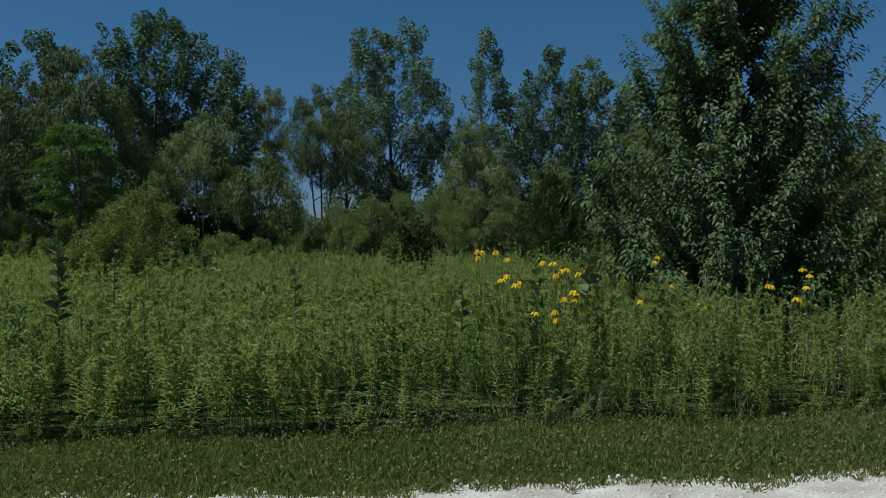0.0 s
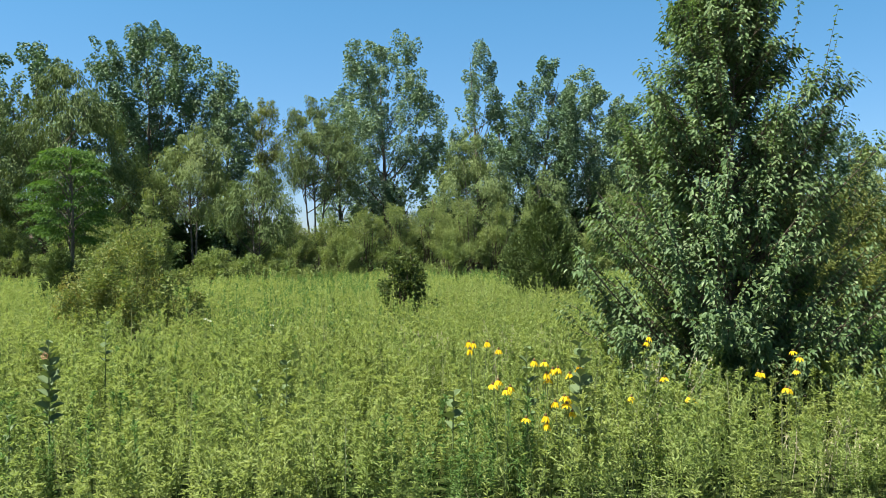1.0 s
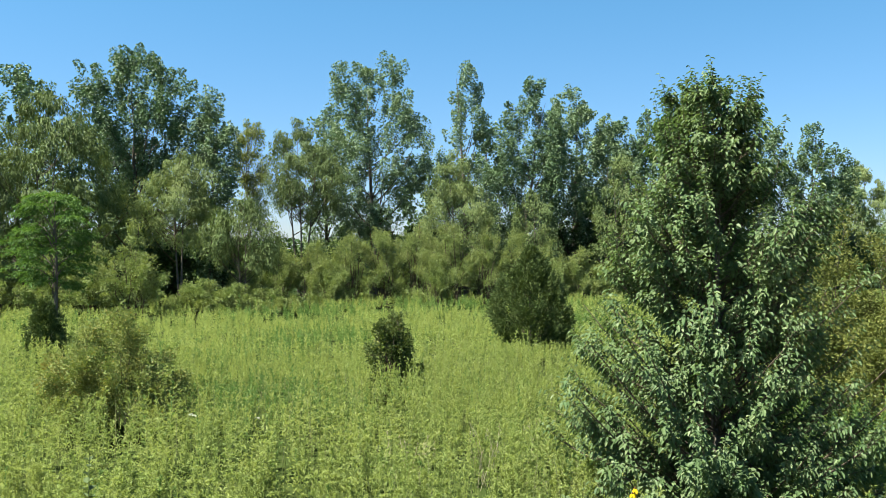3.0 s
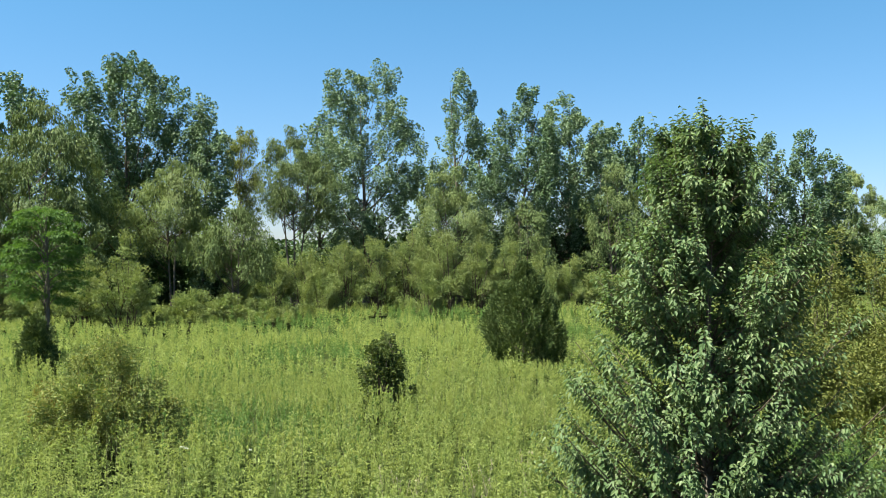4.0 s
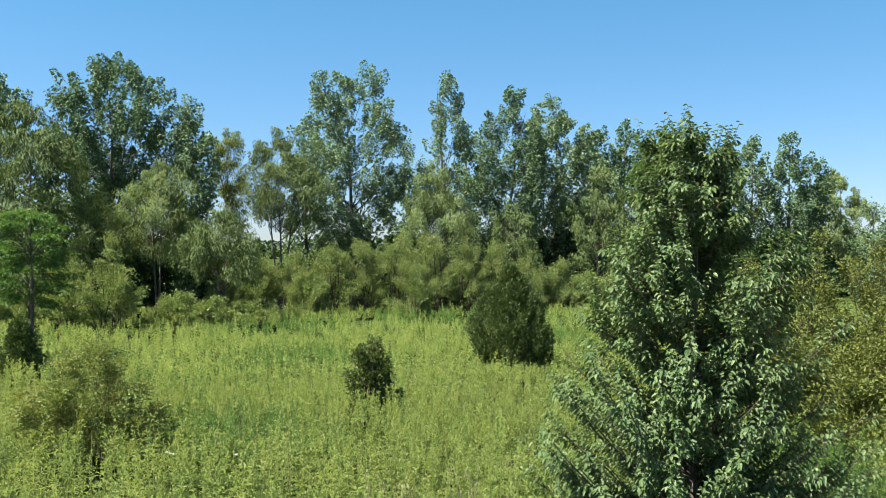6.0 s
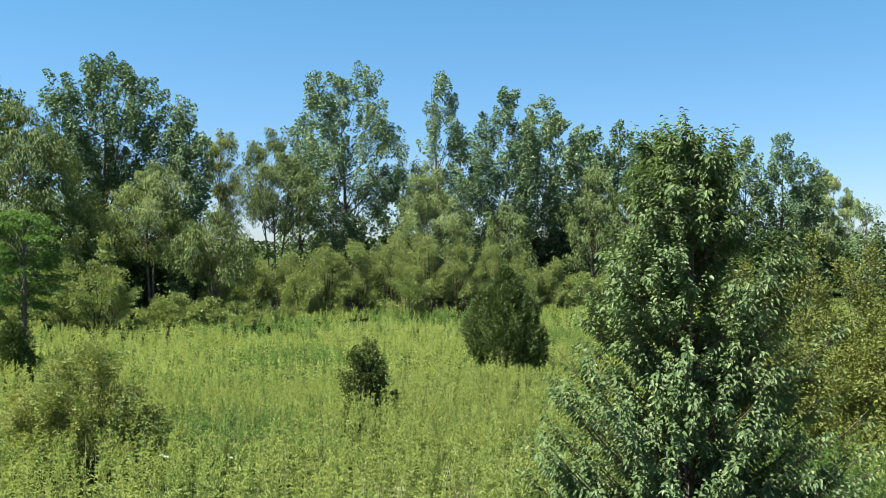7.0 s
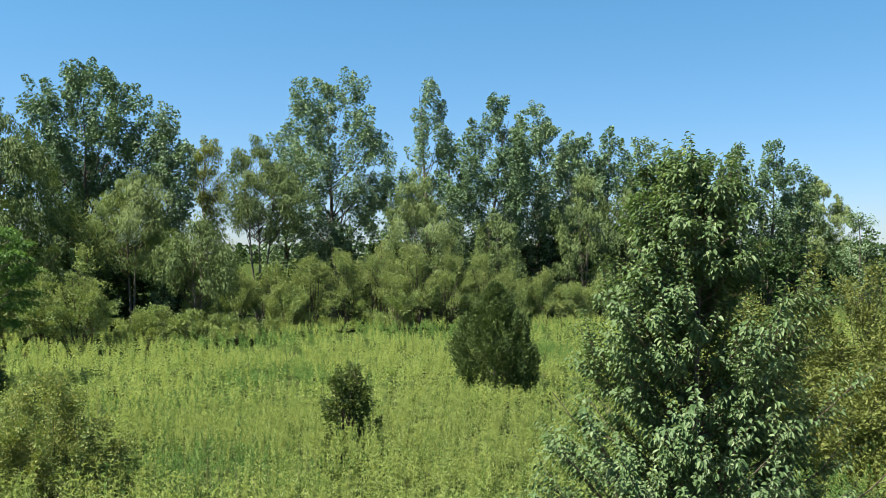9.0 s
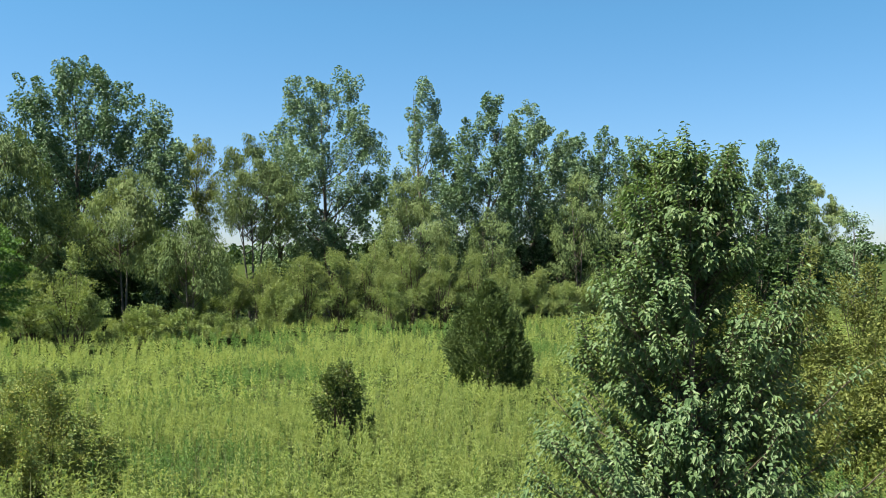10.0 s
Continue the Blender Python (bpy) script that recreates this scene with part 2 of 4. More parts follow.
def leaves(rng, at, way, length, width, fold=0.18, droop=0.25, twist=0.5, fine=False, face=None):
    """Leaf blades, each folded along its midrib; fine ones bend as well; face is the open side that they turn to."""
    n = len(at)
    way = unit(way)
    up = (np.array([0, 0, 1.0]) if face is None else face) + rng.normal(0, twist, (n, 3))
    side = unit(np.cross(way, up))
    nor = np.cross(side, way)
    length, width = np.broadcast_to(length, n)[:, None], np.broadcast_to(width, n)[:, None]
    low = np.zeros((n, 3))
    low[:, 2:3] = -droop * length
    tip = at + way * length + low
    half = at + way * length * 0.45 + low * 0.15
    lift = nor * fold * width
    a, b = half + side * width / 2 + lift, half - side * width / 2 + lift
    if fine:
        out, low1 = at + way * length * 0.26 + lift * 0.6, at + way * length * 0.66 + low * 0.45 + lift * 0.8
        a1, b1 = out + side * width * 0.44, out - side * width * 0.44
        a2, b2 = low1 + side * width * 0.40, low1 - side * width * 0.40
        v = np.stack([at, a1, a2, tip, b2, b1], 1).reshape(-1, 3)
        k = np.arange(n)[:, None] * 6
        return v, np.concatenate([k + [0, 1, 2, 3], k + [0, 3, 4, 5]])
    v = np.stack([at, a, tip, b], 1).reshape(-1, 3)
    return v, np.arange(n * 4).reshape(n, 4)


def ball(rng, n):
    return unit(rng.normal(0, 1, (n, 3)))


def plumes(rng, root, tip, radius, per, leaf, bow=0.0, hang=0.0, along=0.5, drop=0.0, up=0.45, twist=0.45, fine=False, flat=1.0, core=0.4, clear=0.0):
    """Leafy sprays from root to tip: leaves lie round each axis like shingles and look outwards and up."""
    n = len(root)
    total = n * per
    i = np.repeat(np.arange(n), per)
    span = tip - root
    size = np.linalg.norm(span, axis=1)
    axis = span / np.maximum(size, 1e-6)[:, None]
    s = rng.rand(total) ** 0.85
    rad = ball(rng, total)
    rad = unit(rad - axis[i] * np.sum(rad * axis[i], 1, keepdims=True))
    r = np.broadcast_to(radius, n)[i] * np.sin(np.pi * (0.14 + 0.80 * s)) ** 0.7 * rng.rand(total) ** core
    off = rad * r[:, None]
    off[:, 2] *= flat
    at = root[i] + span[i] * s[:, None] + off
    at[:, 2] += size[i] * (bow * 4 * s * (1 - s) - hang * s * s)
    at[:, 2] = np.maximum(at[:, 2], clear)
    round_ = np.cross(axis[i], rad) * rng.choice([-1.0, 1.0], total)[:, None]
    way = round_ * 0.55 + axis[i] * along + rad * 0.35 + ball(rng, total) * 0.35 + np.array([0, 0, -drop])
    k = rng.uniform(0.65, 1.15, total)
    return leaves(rng, at, way, leaf[0] * k, leaf[1] * k, 0.2, 0.2, twist, fine, rad * 0.8 + np.array([0, 0, up]))


def lumped(pts, every, pull):
    """Draw points together round some of them, so that lobes and gaps form."""
    heads = pts[::every]
    near = heads[np.argmin(((pts[:, None] - heads[None]) ** 2).sum(2), 1)]
    return pts + (near - pts) * pull


# ---- trees and shrubs ----
def tree(name, x, y, height, profile, label, category="tree", group="", crown_from=0.25, seed=1, stems=1, limbs=46, rise=1.1,
         twigs=9, twig=1.1, per_twig=22, leaf=(0.18, 0.15), scatter=0.2, hang=0.06, lean=0.0, girth=0.016, mat=None,
         bark=None, fine=False, draw_twigs=False, bend=0.4, inner=0.12, spread=0.06, fork=0.2, drop=0.2, taper=0.2, twist=0.45, depth=1.0, light=1.0, fill=(0.5, 1.08), shoots=0, single=0, spiral=False):
    """A tree: profile rows are (share of the height, reach to -x, reach to +x) in metres; limbs climb to that outline and
    carry twigs with leaves."""
    rng = np.random.RandomState(seed)
    prof = np.array(profile, float)
    thing = base(name, x, y, label, category, group)
    k = 9
    f = np.linspace(0, 1, k)
    lines, rads = [], []
    for k2 in range(stems):
        # leaders part from the trunk above the fork and end at uneven heights
        share = math.sqrt(k2 / stems)
        off = spread * height * share * np.array([math.cos(k2 * 2.4 + seed), 0.8 * math.sin(k2 * 2.4 + seed)])
        away = np.clip((f - fork) / (1 - fork), 0, 1) ** 0.85
        wob = np.cumsum(rng.normal(0, 0.008 * height, (k, 2)), 0) * f[:, None]
        px = lean * height * f ** 1.4 + wob[:, 0] + off[0] * away
        py = wob[:, 1] + off[1] * away
        lines.append(np.stack([px, py, f * height * (0.985 - drop * share * rng.uniform(0.5, 1.2))], 1))
        rads.append(height * girth * (1 - 0.93 * f) * (1 + 0.5 * np.exp(-f * 25)) * (1.0 if k2 == 0 else 0.62))
    trunk = np.array(lines)
    for k2 in range(stems):
        arrays("leader" if k2 else "trunk", tubes(trunk[k2:k2 + 1], rads[k2][None], 8), bark or M_BARK, thing, "", True)

    # limbs end near the outline, at heights spread over the crown
    n = limbs
    ue = np.clip(crown_from + (1.0 - crown_from) * ((np.arange(n) + rng.rand(n)) / n) ** light, 0, 1)
    az = np.arange(n) * 2.39996 + rng.normal(0, 0.35, n)
    rl, rr = np.interp(ue, prof[:, 0], prof[:, 1]), np.interp(ue, prof[:, 0], prof[:, 2])
    c, s = np.cos(az), np.sin(az)
    reach = np.where(c < 0, rl, rr) * np.abs(c) + (rl + rr) / 2 * np.abs(s) * depth
    reach = reach * rng.uniform(fill[0], fill[1], n)
    which = rng.randint(0, stems, n)
    us = np.clip(ue - rise * reach / height, crown_from * 0.55, 0.97)

    def on_trunk(u):
        return np.stack([np.array([np.interp(uu, f, trunk[w][:, j]) for uu, w in zip(u, which)]) for j in range(3)], 1)
    a, e = on_trunk(us), on_trunk(ue)
    e = e + np.stack([c * reach, s * reach, rng.normal(0, 0.028 * height, n)], 1)
    e[:, 2] = np.where(e[:, 2] > height, 2 * height - e[:, 2], e[:, 2])
    ctrl = a + (e - a) * np.array([0.6, 0.6, 0.0]) + np.stack([0 * c, 0 * c, (e[:, 2] - a[:, 2]) * bend + 0.1], 1)
    t = np.linspace(0, 1, 7)[None, :, None]
    limb = (1 - t) ** 2 * a[:, None] + 2 * t * (1 - t) * ctrl[:, None] + t ** 2 * e[:, None]
    limb[:, 1:-1] += rng.normal(0, 0.01 * height, (n, 5, 3)) * 0.5
    lr = height * girth * 0.3 * (1.05 - us)[:, None] * (1 - 0.85 * t[:, :, 0]) + 0.004
    for one, thick in zip(limb, lr):
        arrays("limb", tubes(one[None], thick[None], 5), M_TWIG if bark is None else bark, thing, "", True)

    # twigs along the outer part of each limb
    m = n * twigs
    li = np.repeat(np.arange(n), twigs)
    tt = rng.uniform(inner, 1.0, m) ** 0.75
    g = tt * 6
    i0 = np.minimum(g.astype(int), 5)
    root = limb[li, i0] + (limb[li, i0 + 1] - limb[li, i0]) * (g - i0)[:, None]
    along = unit(limb[li, i0 + 1] - limb[li, i0])
    td = unit(along * 0.8 + ball(rng, m) * 0.75 + np.array([0, 0, 0.35 - hang * 1.5]))
    if spiral:
        # upswept shoots
        outw = unit(root * np.array([1, 1, 0.0]))
        td = unit(outw * (0.75 - 0.45 * ue[li])[:, None] + along * 0.25 + ball(rng, m) * 0.42 + np.array([0, 0, 0.62]))
    tl = twig * rng.uniform(0.5, 1.1, m) * (0.55 + 0.45 * (1 - np.abs(tt - 0.6))) * (1.1 - taper * np.clip((ue[li] - 0.6) / 0.4, 0, 1))
    tip = root + td * tl[:, None]
    tip[:, 2] -= hang * tl * 0.8
    root_t = root
    q = np.linspace(0, 1, 4)[None, :, None]
    mid = root + td * (tl * 0.55)[:, None]
    tw = (1 - q) ** 2 * root[:, None] + 2 * q * (1 - q) * mid[:, None] + q ** 2 * tip[:, None]
    if draw_twigs:
        tagged(arrays("twig_work", tubes(tw, np.linspace(1, 0.3, 4)[None] * (0.0035 * twig + 0.003) * np.ones((m, 1)), 3), M_TWIG, thing, "", True), kind="stuff")

    ln = m * per_twig
    wi = np.repeat(np.arange(m), per_twig)
    s1 = rng.rand(ln) ** 0.7
    b0, b1, b2 = (1 - s1) ** 2, 2 * s1 * (1 - s1), s1 ** 2
    at = root[wi] * b0[:, None] + mid[wi] * b1[:, None] + tip[wi] * b2[:, None] + rng.normal(0, scatter, (ln, 3)) * np.minimum(1, twig)
    at[:, 2] = np.maximum(at[:, 2], 0.05)
    way = ball(rng, ln) * np.array([1, 1, 0.55]) + td[wi] * 0.4 + np.array([0, 0, -hang * 1.8])
    size = rng.uniform(0.65, 1.15, ln)
    face = unit(at * np.array([1, 1, 0.0])) * 0.5 + np.array([0, 0, 0.75])
    if spiral:
        # leaves set singly round the shoot, arching over and down
        s1 = np.tile((np.arange(per_twig) + 0.5) / per_twig, m) * 0.85 + 0.15
        b0, b1, b2 = (1 - s1) ** 2, 2 * s1 * (1 - s1), s1 ** 2
        at = root[wi] * b0[:, None] + mid[wi] * b1[:, None] + tip[wi] * b2[:, None]
        turn = np.tile(np.arange(per_twig) * 2.4, m) + np.repeat(rng.uniform(0, 6.28, m), per_twig) + rng.normal(0, 0.35, ln)
        ref = unit(np.cross(td, np.array([0.3, 0.2, 1.0])))[wi]
        rad = ref * np.cos(turn)[:, None] + np.cross(td[wi], ref) * np.sin(turn)[:, None]
        at = at + rad * rng.uniform(0.01, 0.05, ln)[:, None]
        way = rad * 0.85 + td[wi] * 0.2 + ball(rng, ln) * 0.25 + unit(at * np.array([1, 1, 0.0])) * 0.3 - np.array([0, 0, 0.2])
        size = rng.uniform(0.7, 1.15, ln)
        face = np.array([0, 0, 0.9]) + rad * 0.1 + unit(at * np.array([1, 1, 0.0])) * 0.45
    geo = leaves(rng, at, way, leaf[0] * size, leaf[1] * size, 0.22, 0.42 if spiral else 0.25, twist, fine, face)
    if shoots:
        # long upright shoots that stand out of the crown
        pick = rng.choice(np.nonzero(ue > 0.55)[0], shoots)
        root = limb[pick, rng.randint(3, 7, shoots)]
        grow = rng.uniform(0.35, 1.0, shoots)
        top = root + np.stack([c[pick] * 0.25 * grow, s[pick] * 0.25 * grow, grow], 1)
        top[:, 2] = np.minimum(top[:, 2], height + rng.uniform(-0.1, 0.42, shoots))
        u4 = np.linspace(0, 1, 4)[None, :, None]
        tagged(arrays("shoot_work", tubes(root[:, None] * (1 - u4) + top[:, None] * u4, np.linspace(0.006, 0.002, 4)[None] * np.ones((shoots, 1)), 3), M_TWIG, thing, "", True), kind="stuff")
        k2 = 15
        wi = np.repeat(np.arange(shoots), k2)
        u = np.tile(np.linspace(0.05, 1.0, k2), shoots)[:, None]
        a2 = np.tile(np.arange(k2) * 2.4, shoots) + rng.normal(0, 0.3, shoots * k2)
        at = root[wi] * (1 - u) + top[wi] * u
        way = np.stack([np.cos(a2), np.sin(a2), 0.35 + rng.normal(0, 0.2, shoots * k2)], 1)
        geo = join(geo, leaves(rng, at, way, leaf[0] * rng.uniform(0.8, 1.1, shoots * k2), leaf[1] * 0.85, 0.25, 0.45, 0.2, fine))
    tagged(arrays("crown", geo, mat, thing, "", False), kind="stuff")
    if single:
        # the leaves of the foremost twigs, each by itself
        shapes = []
        for q in range(6):
            me = mesh_of("leaf", *leaves(rng, np.zeros((1, 3)), np.array([[1.0, 0, 0.1]]), leaf[0] * (0.8 + 0.08 * q), leaf[1] * (0.85 + 0.06 * q), 0.22, 0.25, 0.1, True))
            me.materials.append(mat)
            shapes.append(me)
        front = np.argsort(tip[:, 1])[:single // 6]
        for q in front:
            for u in np.linspace(0.35, 1.0, 6):
                ob = new("leaf", shapes[rng.randint(6)])
                ob.parent = thing
                spot = root_t[q] * (1 - u) + tip[q] * u
                ob.matrix_basis = Matrix.Translation(spot) @ Euler((rng.uniform(-0.7, 0.7), rng.uniform(-0.5, 0.6), rng.uniform(0, 6.28))).to_matrix().to_4x4()
    return thing


def tufted_tree(name, x, y, height, profile, label, group, seed, tufts, per_tuft, leaf, mat, crown_from=0.2, size=(0.5, 0.65), hang=0.0,
                lean=0.0, stems=1, girth=0.013, rise=1.2, shell=0.42, splay=0.06):
    """A tall tree whose crown is built of many leafy tufts; profile as in tree()."""
    rng = np.random.RandomState(seed)
    prof = np.array(profile, float)
    thing = base(name, x, y, label, "tree", group)
    k = 9
    f = np.linspace(0, 1, k)
    trunks = []
    for j in range(stems):
        wob = np.cumsum(rng.normal(0, 0.008 * height, (k, 2)), 0) * f[:, None]
        side = (j - (stems - 1) / 2) * splay * height
        line = np.stack([lean * height * f ** 1.4 + wob[:, 0] + side * f + side * 0.2, wob[:, 1] + rng.uniform(-1, 1) * 0.3 * (stems > 1), f * height * rng.uniform(0.86, 0.93)], 1)
        trunks.append(line)
        arrays("trunk", tubes(line[None], (height * girth * (1 - 0.95 * f) * (1 + 0.5 * np.exp(-f * 25)) / stems ** 0.4)[None], 8), M_BARK, thing, "", True)

    # tufts fill the outline, most of them near its surface
    grid = np.linspace(crown_from, 1, 60)
    wide = np.interp(grid, prof[:, 0], prof[:, 1]) + np.interp(grid, prof[:, 0], prof[:, 2])
    cum = np.cumsum((wide + 0.5) ** 1.1)
    u = np.interp((np.arange(tufts) + rng.rand(tufts)) / tufts, cum / cum[-1], grid)
    az = np.arange(tufts) * 2.39996 + rng.normal(0, 0.5, tufts)
    c, s = np.cos(az), np.sin(az)
    rl, rr = np.interp(u, prof[:, 0], prof[:, 1]), np.interp(u, prof[:, 0], prof[:, 2])
    reach = (np.where(c < 0, rl, rr) * np.abs(c) + (rl + rr) / 2 * np.abs(s)) * rng.rand(tufts) ** shell * rng.uniform(0.82, 1.22, tufts)
    mid = np.stack([lean * height * u ** 1.4 + c * reach, s * reach, u * height - size[1] * 0.95 + rng.normal(0, 0.4, tufts)], 1)
    big = rng.uniform(0.7, 1.25, tufts) * np.clip(0.75 + 0.6 * (1 - u), 0.8, 1.0)
    # the topmost tufts follow one another up the leaders
    high = u > 0.9
    mid[high, :2] *= 0.9

    mid = lumped(mid, 8, 0.26)
    mid[:, 2] *= (height - size[1] * 0.75) / mid[:, 2].max()
    outw = unit(mid - np.array([0, 0, 1.0]) * mid[:, 2:3] * 0.93 - np.array([0, 0, 0.01]))
    outw[:, 2] = 0
    long = size[1] * 2.3 * big
    if hang:
        root = mid - outw * (long * 0.35)[:, None] + np.array([0, 0, 1.0]) * (long * 0.25)[:, None]
        tip = mid + outw * (long * 0.35)[:, None] - np.array([0, 0, 1.0]) * (long * (0.15 + hang))[:, None] + rng.normal(0, 0.15, (tufts, 3))
    else:
        # ascending sprays
        aim = unit(outw * 0.55 + np.array([0, 0, 0.85]) + rng.normal(0, 0.28, (tufts, 3)))
        root, tip = mid - aim * (long * 0.55)[:, None], mid + aim * (long * 0.45)[:, None]

    # limbs to every few tufts
    step = max(2, tufts // 40)
    for q in range(0, tufts, step):
        line = trunks[q % stems]
        lo = float(np.clip(u[q] - rise * reach[q] / height, crown_from * 0.6, 0.9))
        a = np.array([np.interp(lo, f, line[:, j]) for j in range(3)])
        t = np.linspace(0, 1, 6)[:, None]
        bow = a + (root[q] - a) * np.array([0.65, 0.65, 0.35])
        way = (1 - t) ** 2 * a + 2 * t * (1 - t) * bow + t ** 2 * root[q]
        arrays("limb", tubes(way[None], (height * girth * 0.3 * (1.1 - lo) * (1 - 0.85 * t[:, 0]) + 0.008)[None], 4), M_TWIG, thing, "", True)

    if hang:
        geo = plumes(rng, root, tip, size[0] * 1.15 * big, per_tuft, leaf, bow=0.28, hang=0.1, along=0.9, drop=0.5, up=0.5, twist=0.4)
    else:
        geo = plumes(rng, root, tip, size[0] * 1.05 * big, per_tuft, leaf, along=0.35, drop=0.25, up=0.5, twist=0.4)
    tagged(arrays("crown", geo, mat, thing), kind="stuff")
    return thing


def shrub(name, x, y, height, rx, ry, label, category="shrub", group="", seed=1, stems=26, twigs=14, per_twig=20, leaf=(0.16, 0.05),
          twig=0.6, scatter=0.12, hang=0.0, mat=None, fine=False, skirt=0.15, top=0.5, upright=0.35, wood_size=1.0, floor_z=0.04, foot=0.16):
    """A many-stemmed bush: stems fan out from the ground to an uneven dome."""
    rng = np.random.RandomState(seed)
    thing = base(name, x, y, label, category, group)
    n = stems
    az = np.arange(n) * 2.39996 + rng.normal(0, 0.4, n)
    out = np.sqrt((np.arange(n) + 0.5) / n) * rng.uniform(0.8, 1.12, n)
    cap = np.maximum(skirt, np.sqrt(np.maximum(0, 1 - np.clip(out, 0, 1) ** 2)) * (1 - top) + top * (1 - out * 0.8))
    e = np.stack([np.cos(az) * out * rx, np.sin(az) * out * ry, height * np.clip(cap * rng.uniform(0.8, 1.06, n), 0.08, 1.0)], 1)
    a = np.stack([np.cos(az) * foot * rx * out, np.sin(az) * foot * ry * out, np.zeros(n)], 1)
    ctrl = a * (1 - 0.45) + e * 0.45
    ctrl[:, 2] = e[:, 2] * (0.5 + upright)
    t = np.linspace(0, 1, 6)[None, :, None]
    limb = (1 - t) ** 2 * a[:, None] + 2 * t * (1 - t) * ctrl[:, None] + t ** 2 * e[:, None]
    limb[:, 1:-1] += rng.normal(0, 0.02 * height, (n, 4, 3))
    for one in limb:
        arrays("stem", tubes(one[None], ((0.006 * height * wood_size + 0.003) * (1 - 0.8 * t[0, :, 0]))[None], 4), M_TWIG, thing, "", True)
    m = n * twigs
    li = np.repeat(np.arange(n), twigs)
    g = rng.uniform(0.15, 1.0, m) ** 0.8 * 5
    i0 = np.minimum(g.astype(int), 4)
    root = limb[li, i0] + (limb[li, i0 + 1] - limb[li, i0]) * (g - i0)[:, None]
    root = lumped(root, max(3, twigs * 2), 0.22)
    outw = unit(root - np.array([0, 0, height * 0.35]))
    td = unit(outw * 0.65 + rng.normal(0, 0.3, (m, 3)) + np.array([0, 0, 0.25 + upright - hang]))
    tl = twig * rng.uniform(0.6, 1.2, m)
    geo = plumes(rng, root - td * (tl * 0.25)[:, None], root + td * (tl * 0.75)[:, None], scatter * rng.uniform(0.75, 1.25, m), per_twig, leaf, hang=0.15, along=0.7, up=0.5, twist=0.45, fine=fine, clear=floor_z)
    tagged(arrays("foliage", geo, mat, thing), kind="stuff")
    return thing


def cedar(name, x, y, height, profile, seed, label, n=620):
    """A bushy cedar: one trunk and many upswept feathery sprays over an egg-shaped crown."""
    rng = np.random.RandomState(seed)
    prof = np.array(profile, float)
    thing = base(name, x, y, label, "shrub")
    f = np.linspace(0, 1, 6)
    trunk = np.stack([rng.normal(0, 0.03, 6), rng.normal(0, 0.03, 6), f * height * 0.9], 1)
    arrays("trunk", tubes(trunk[None], (height * 0.018 * (1 - 0.9 * f))[None], 7), M_BARK, thing, "", True)
    u = ((np.arange(n) + rng.rand(n)) / n) ** 1.25
    az = np.arange(n) * 2.39996 + rng.normal(0, 0.3, n)
    reach = np.interp(u, prof[:, 0], prof[:, 1]) * (1 + 0.10 * np.sin(az * 3 + u * 9) + 0.07 * np.sin(az * 7 - u * 17)) * rng.uniform(0.72, 1.04, n)
    out = np.stack([np.cos(az), np.sin(az), 0 * az], 1)
    tip = out * reach[:, None] + np.array([0, 0, 1.0]) * (0.12 + u * height)[:, None]
    aim = unit(out * (0.75 - 0.5 * u)[:, None] + np.array([0, 0, 0.75]) + rng.normal(0, 0.16, (n, 3)))
    long = rng.uniform(0.55, 0.95, n)
    root = tip - aim * long[:, None]
    for q in range(0, n, 12):
        a = np.array([0, 0, max(0.15, root[q, 2] - 0.4 * reach[q])])
        t = np.linspace(0, 1, 4)[:, None]
        arrays("limb", tubes((a * (1 - t) + root[q] * t)[None], (0.016 * (1 - 0.7 * t[:, 0]))[None], 4), M_TWIG, thing, "", True)
    geo = plumes(rng, root, tip, 0.15, 70, (0.16, 0.042), along=1.3, up=0.25, twist=0.4, clear=0.1)
    tagged(arrays("crown", geo, M_CEDAR, thing), kind="stuff")
    return thing


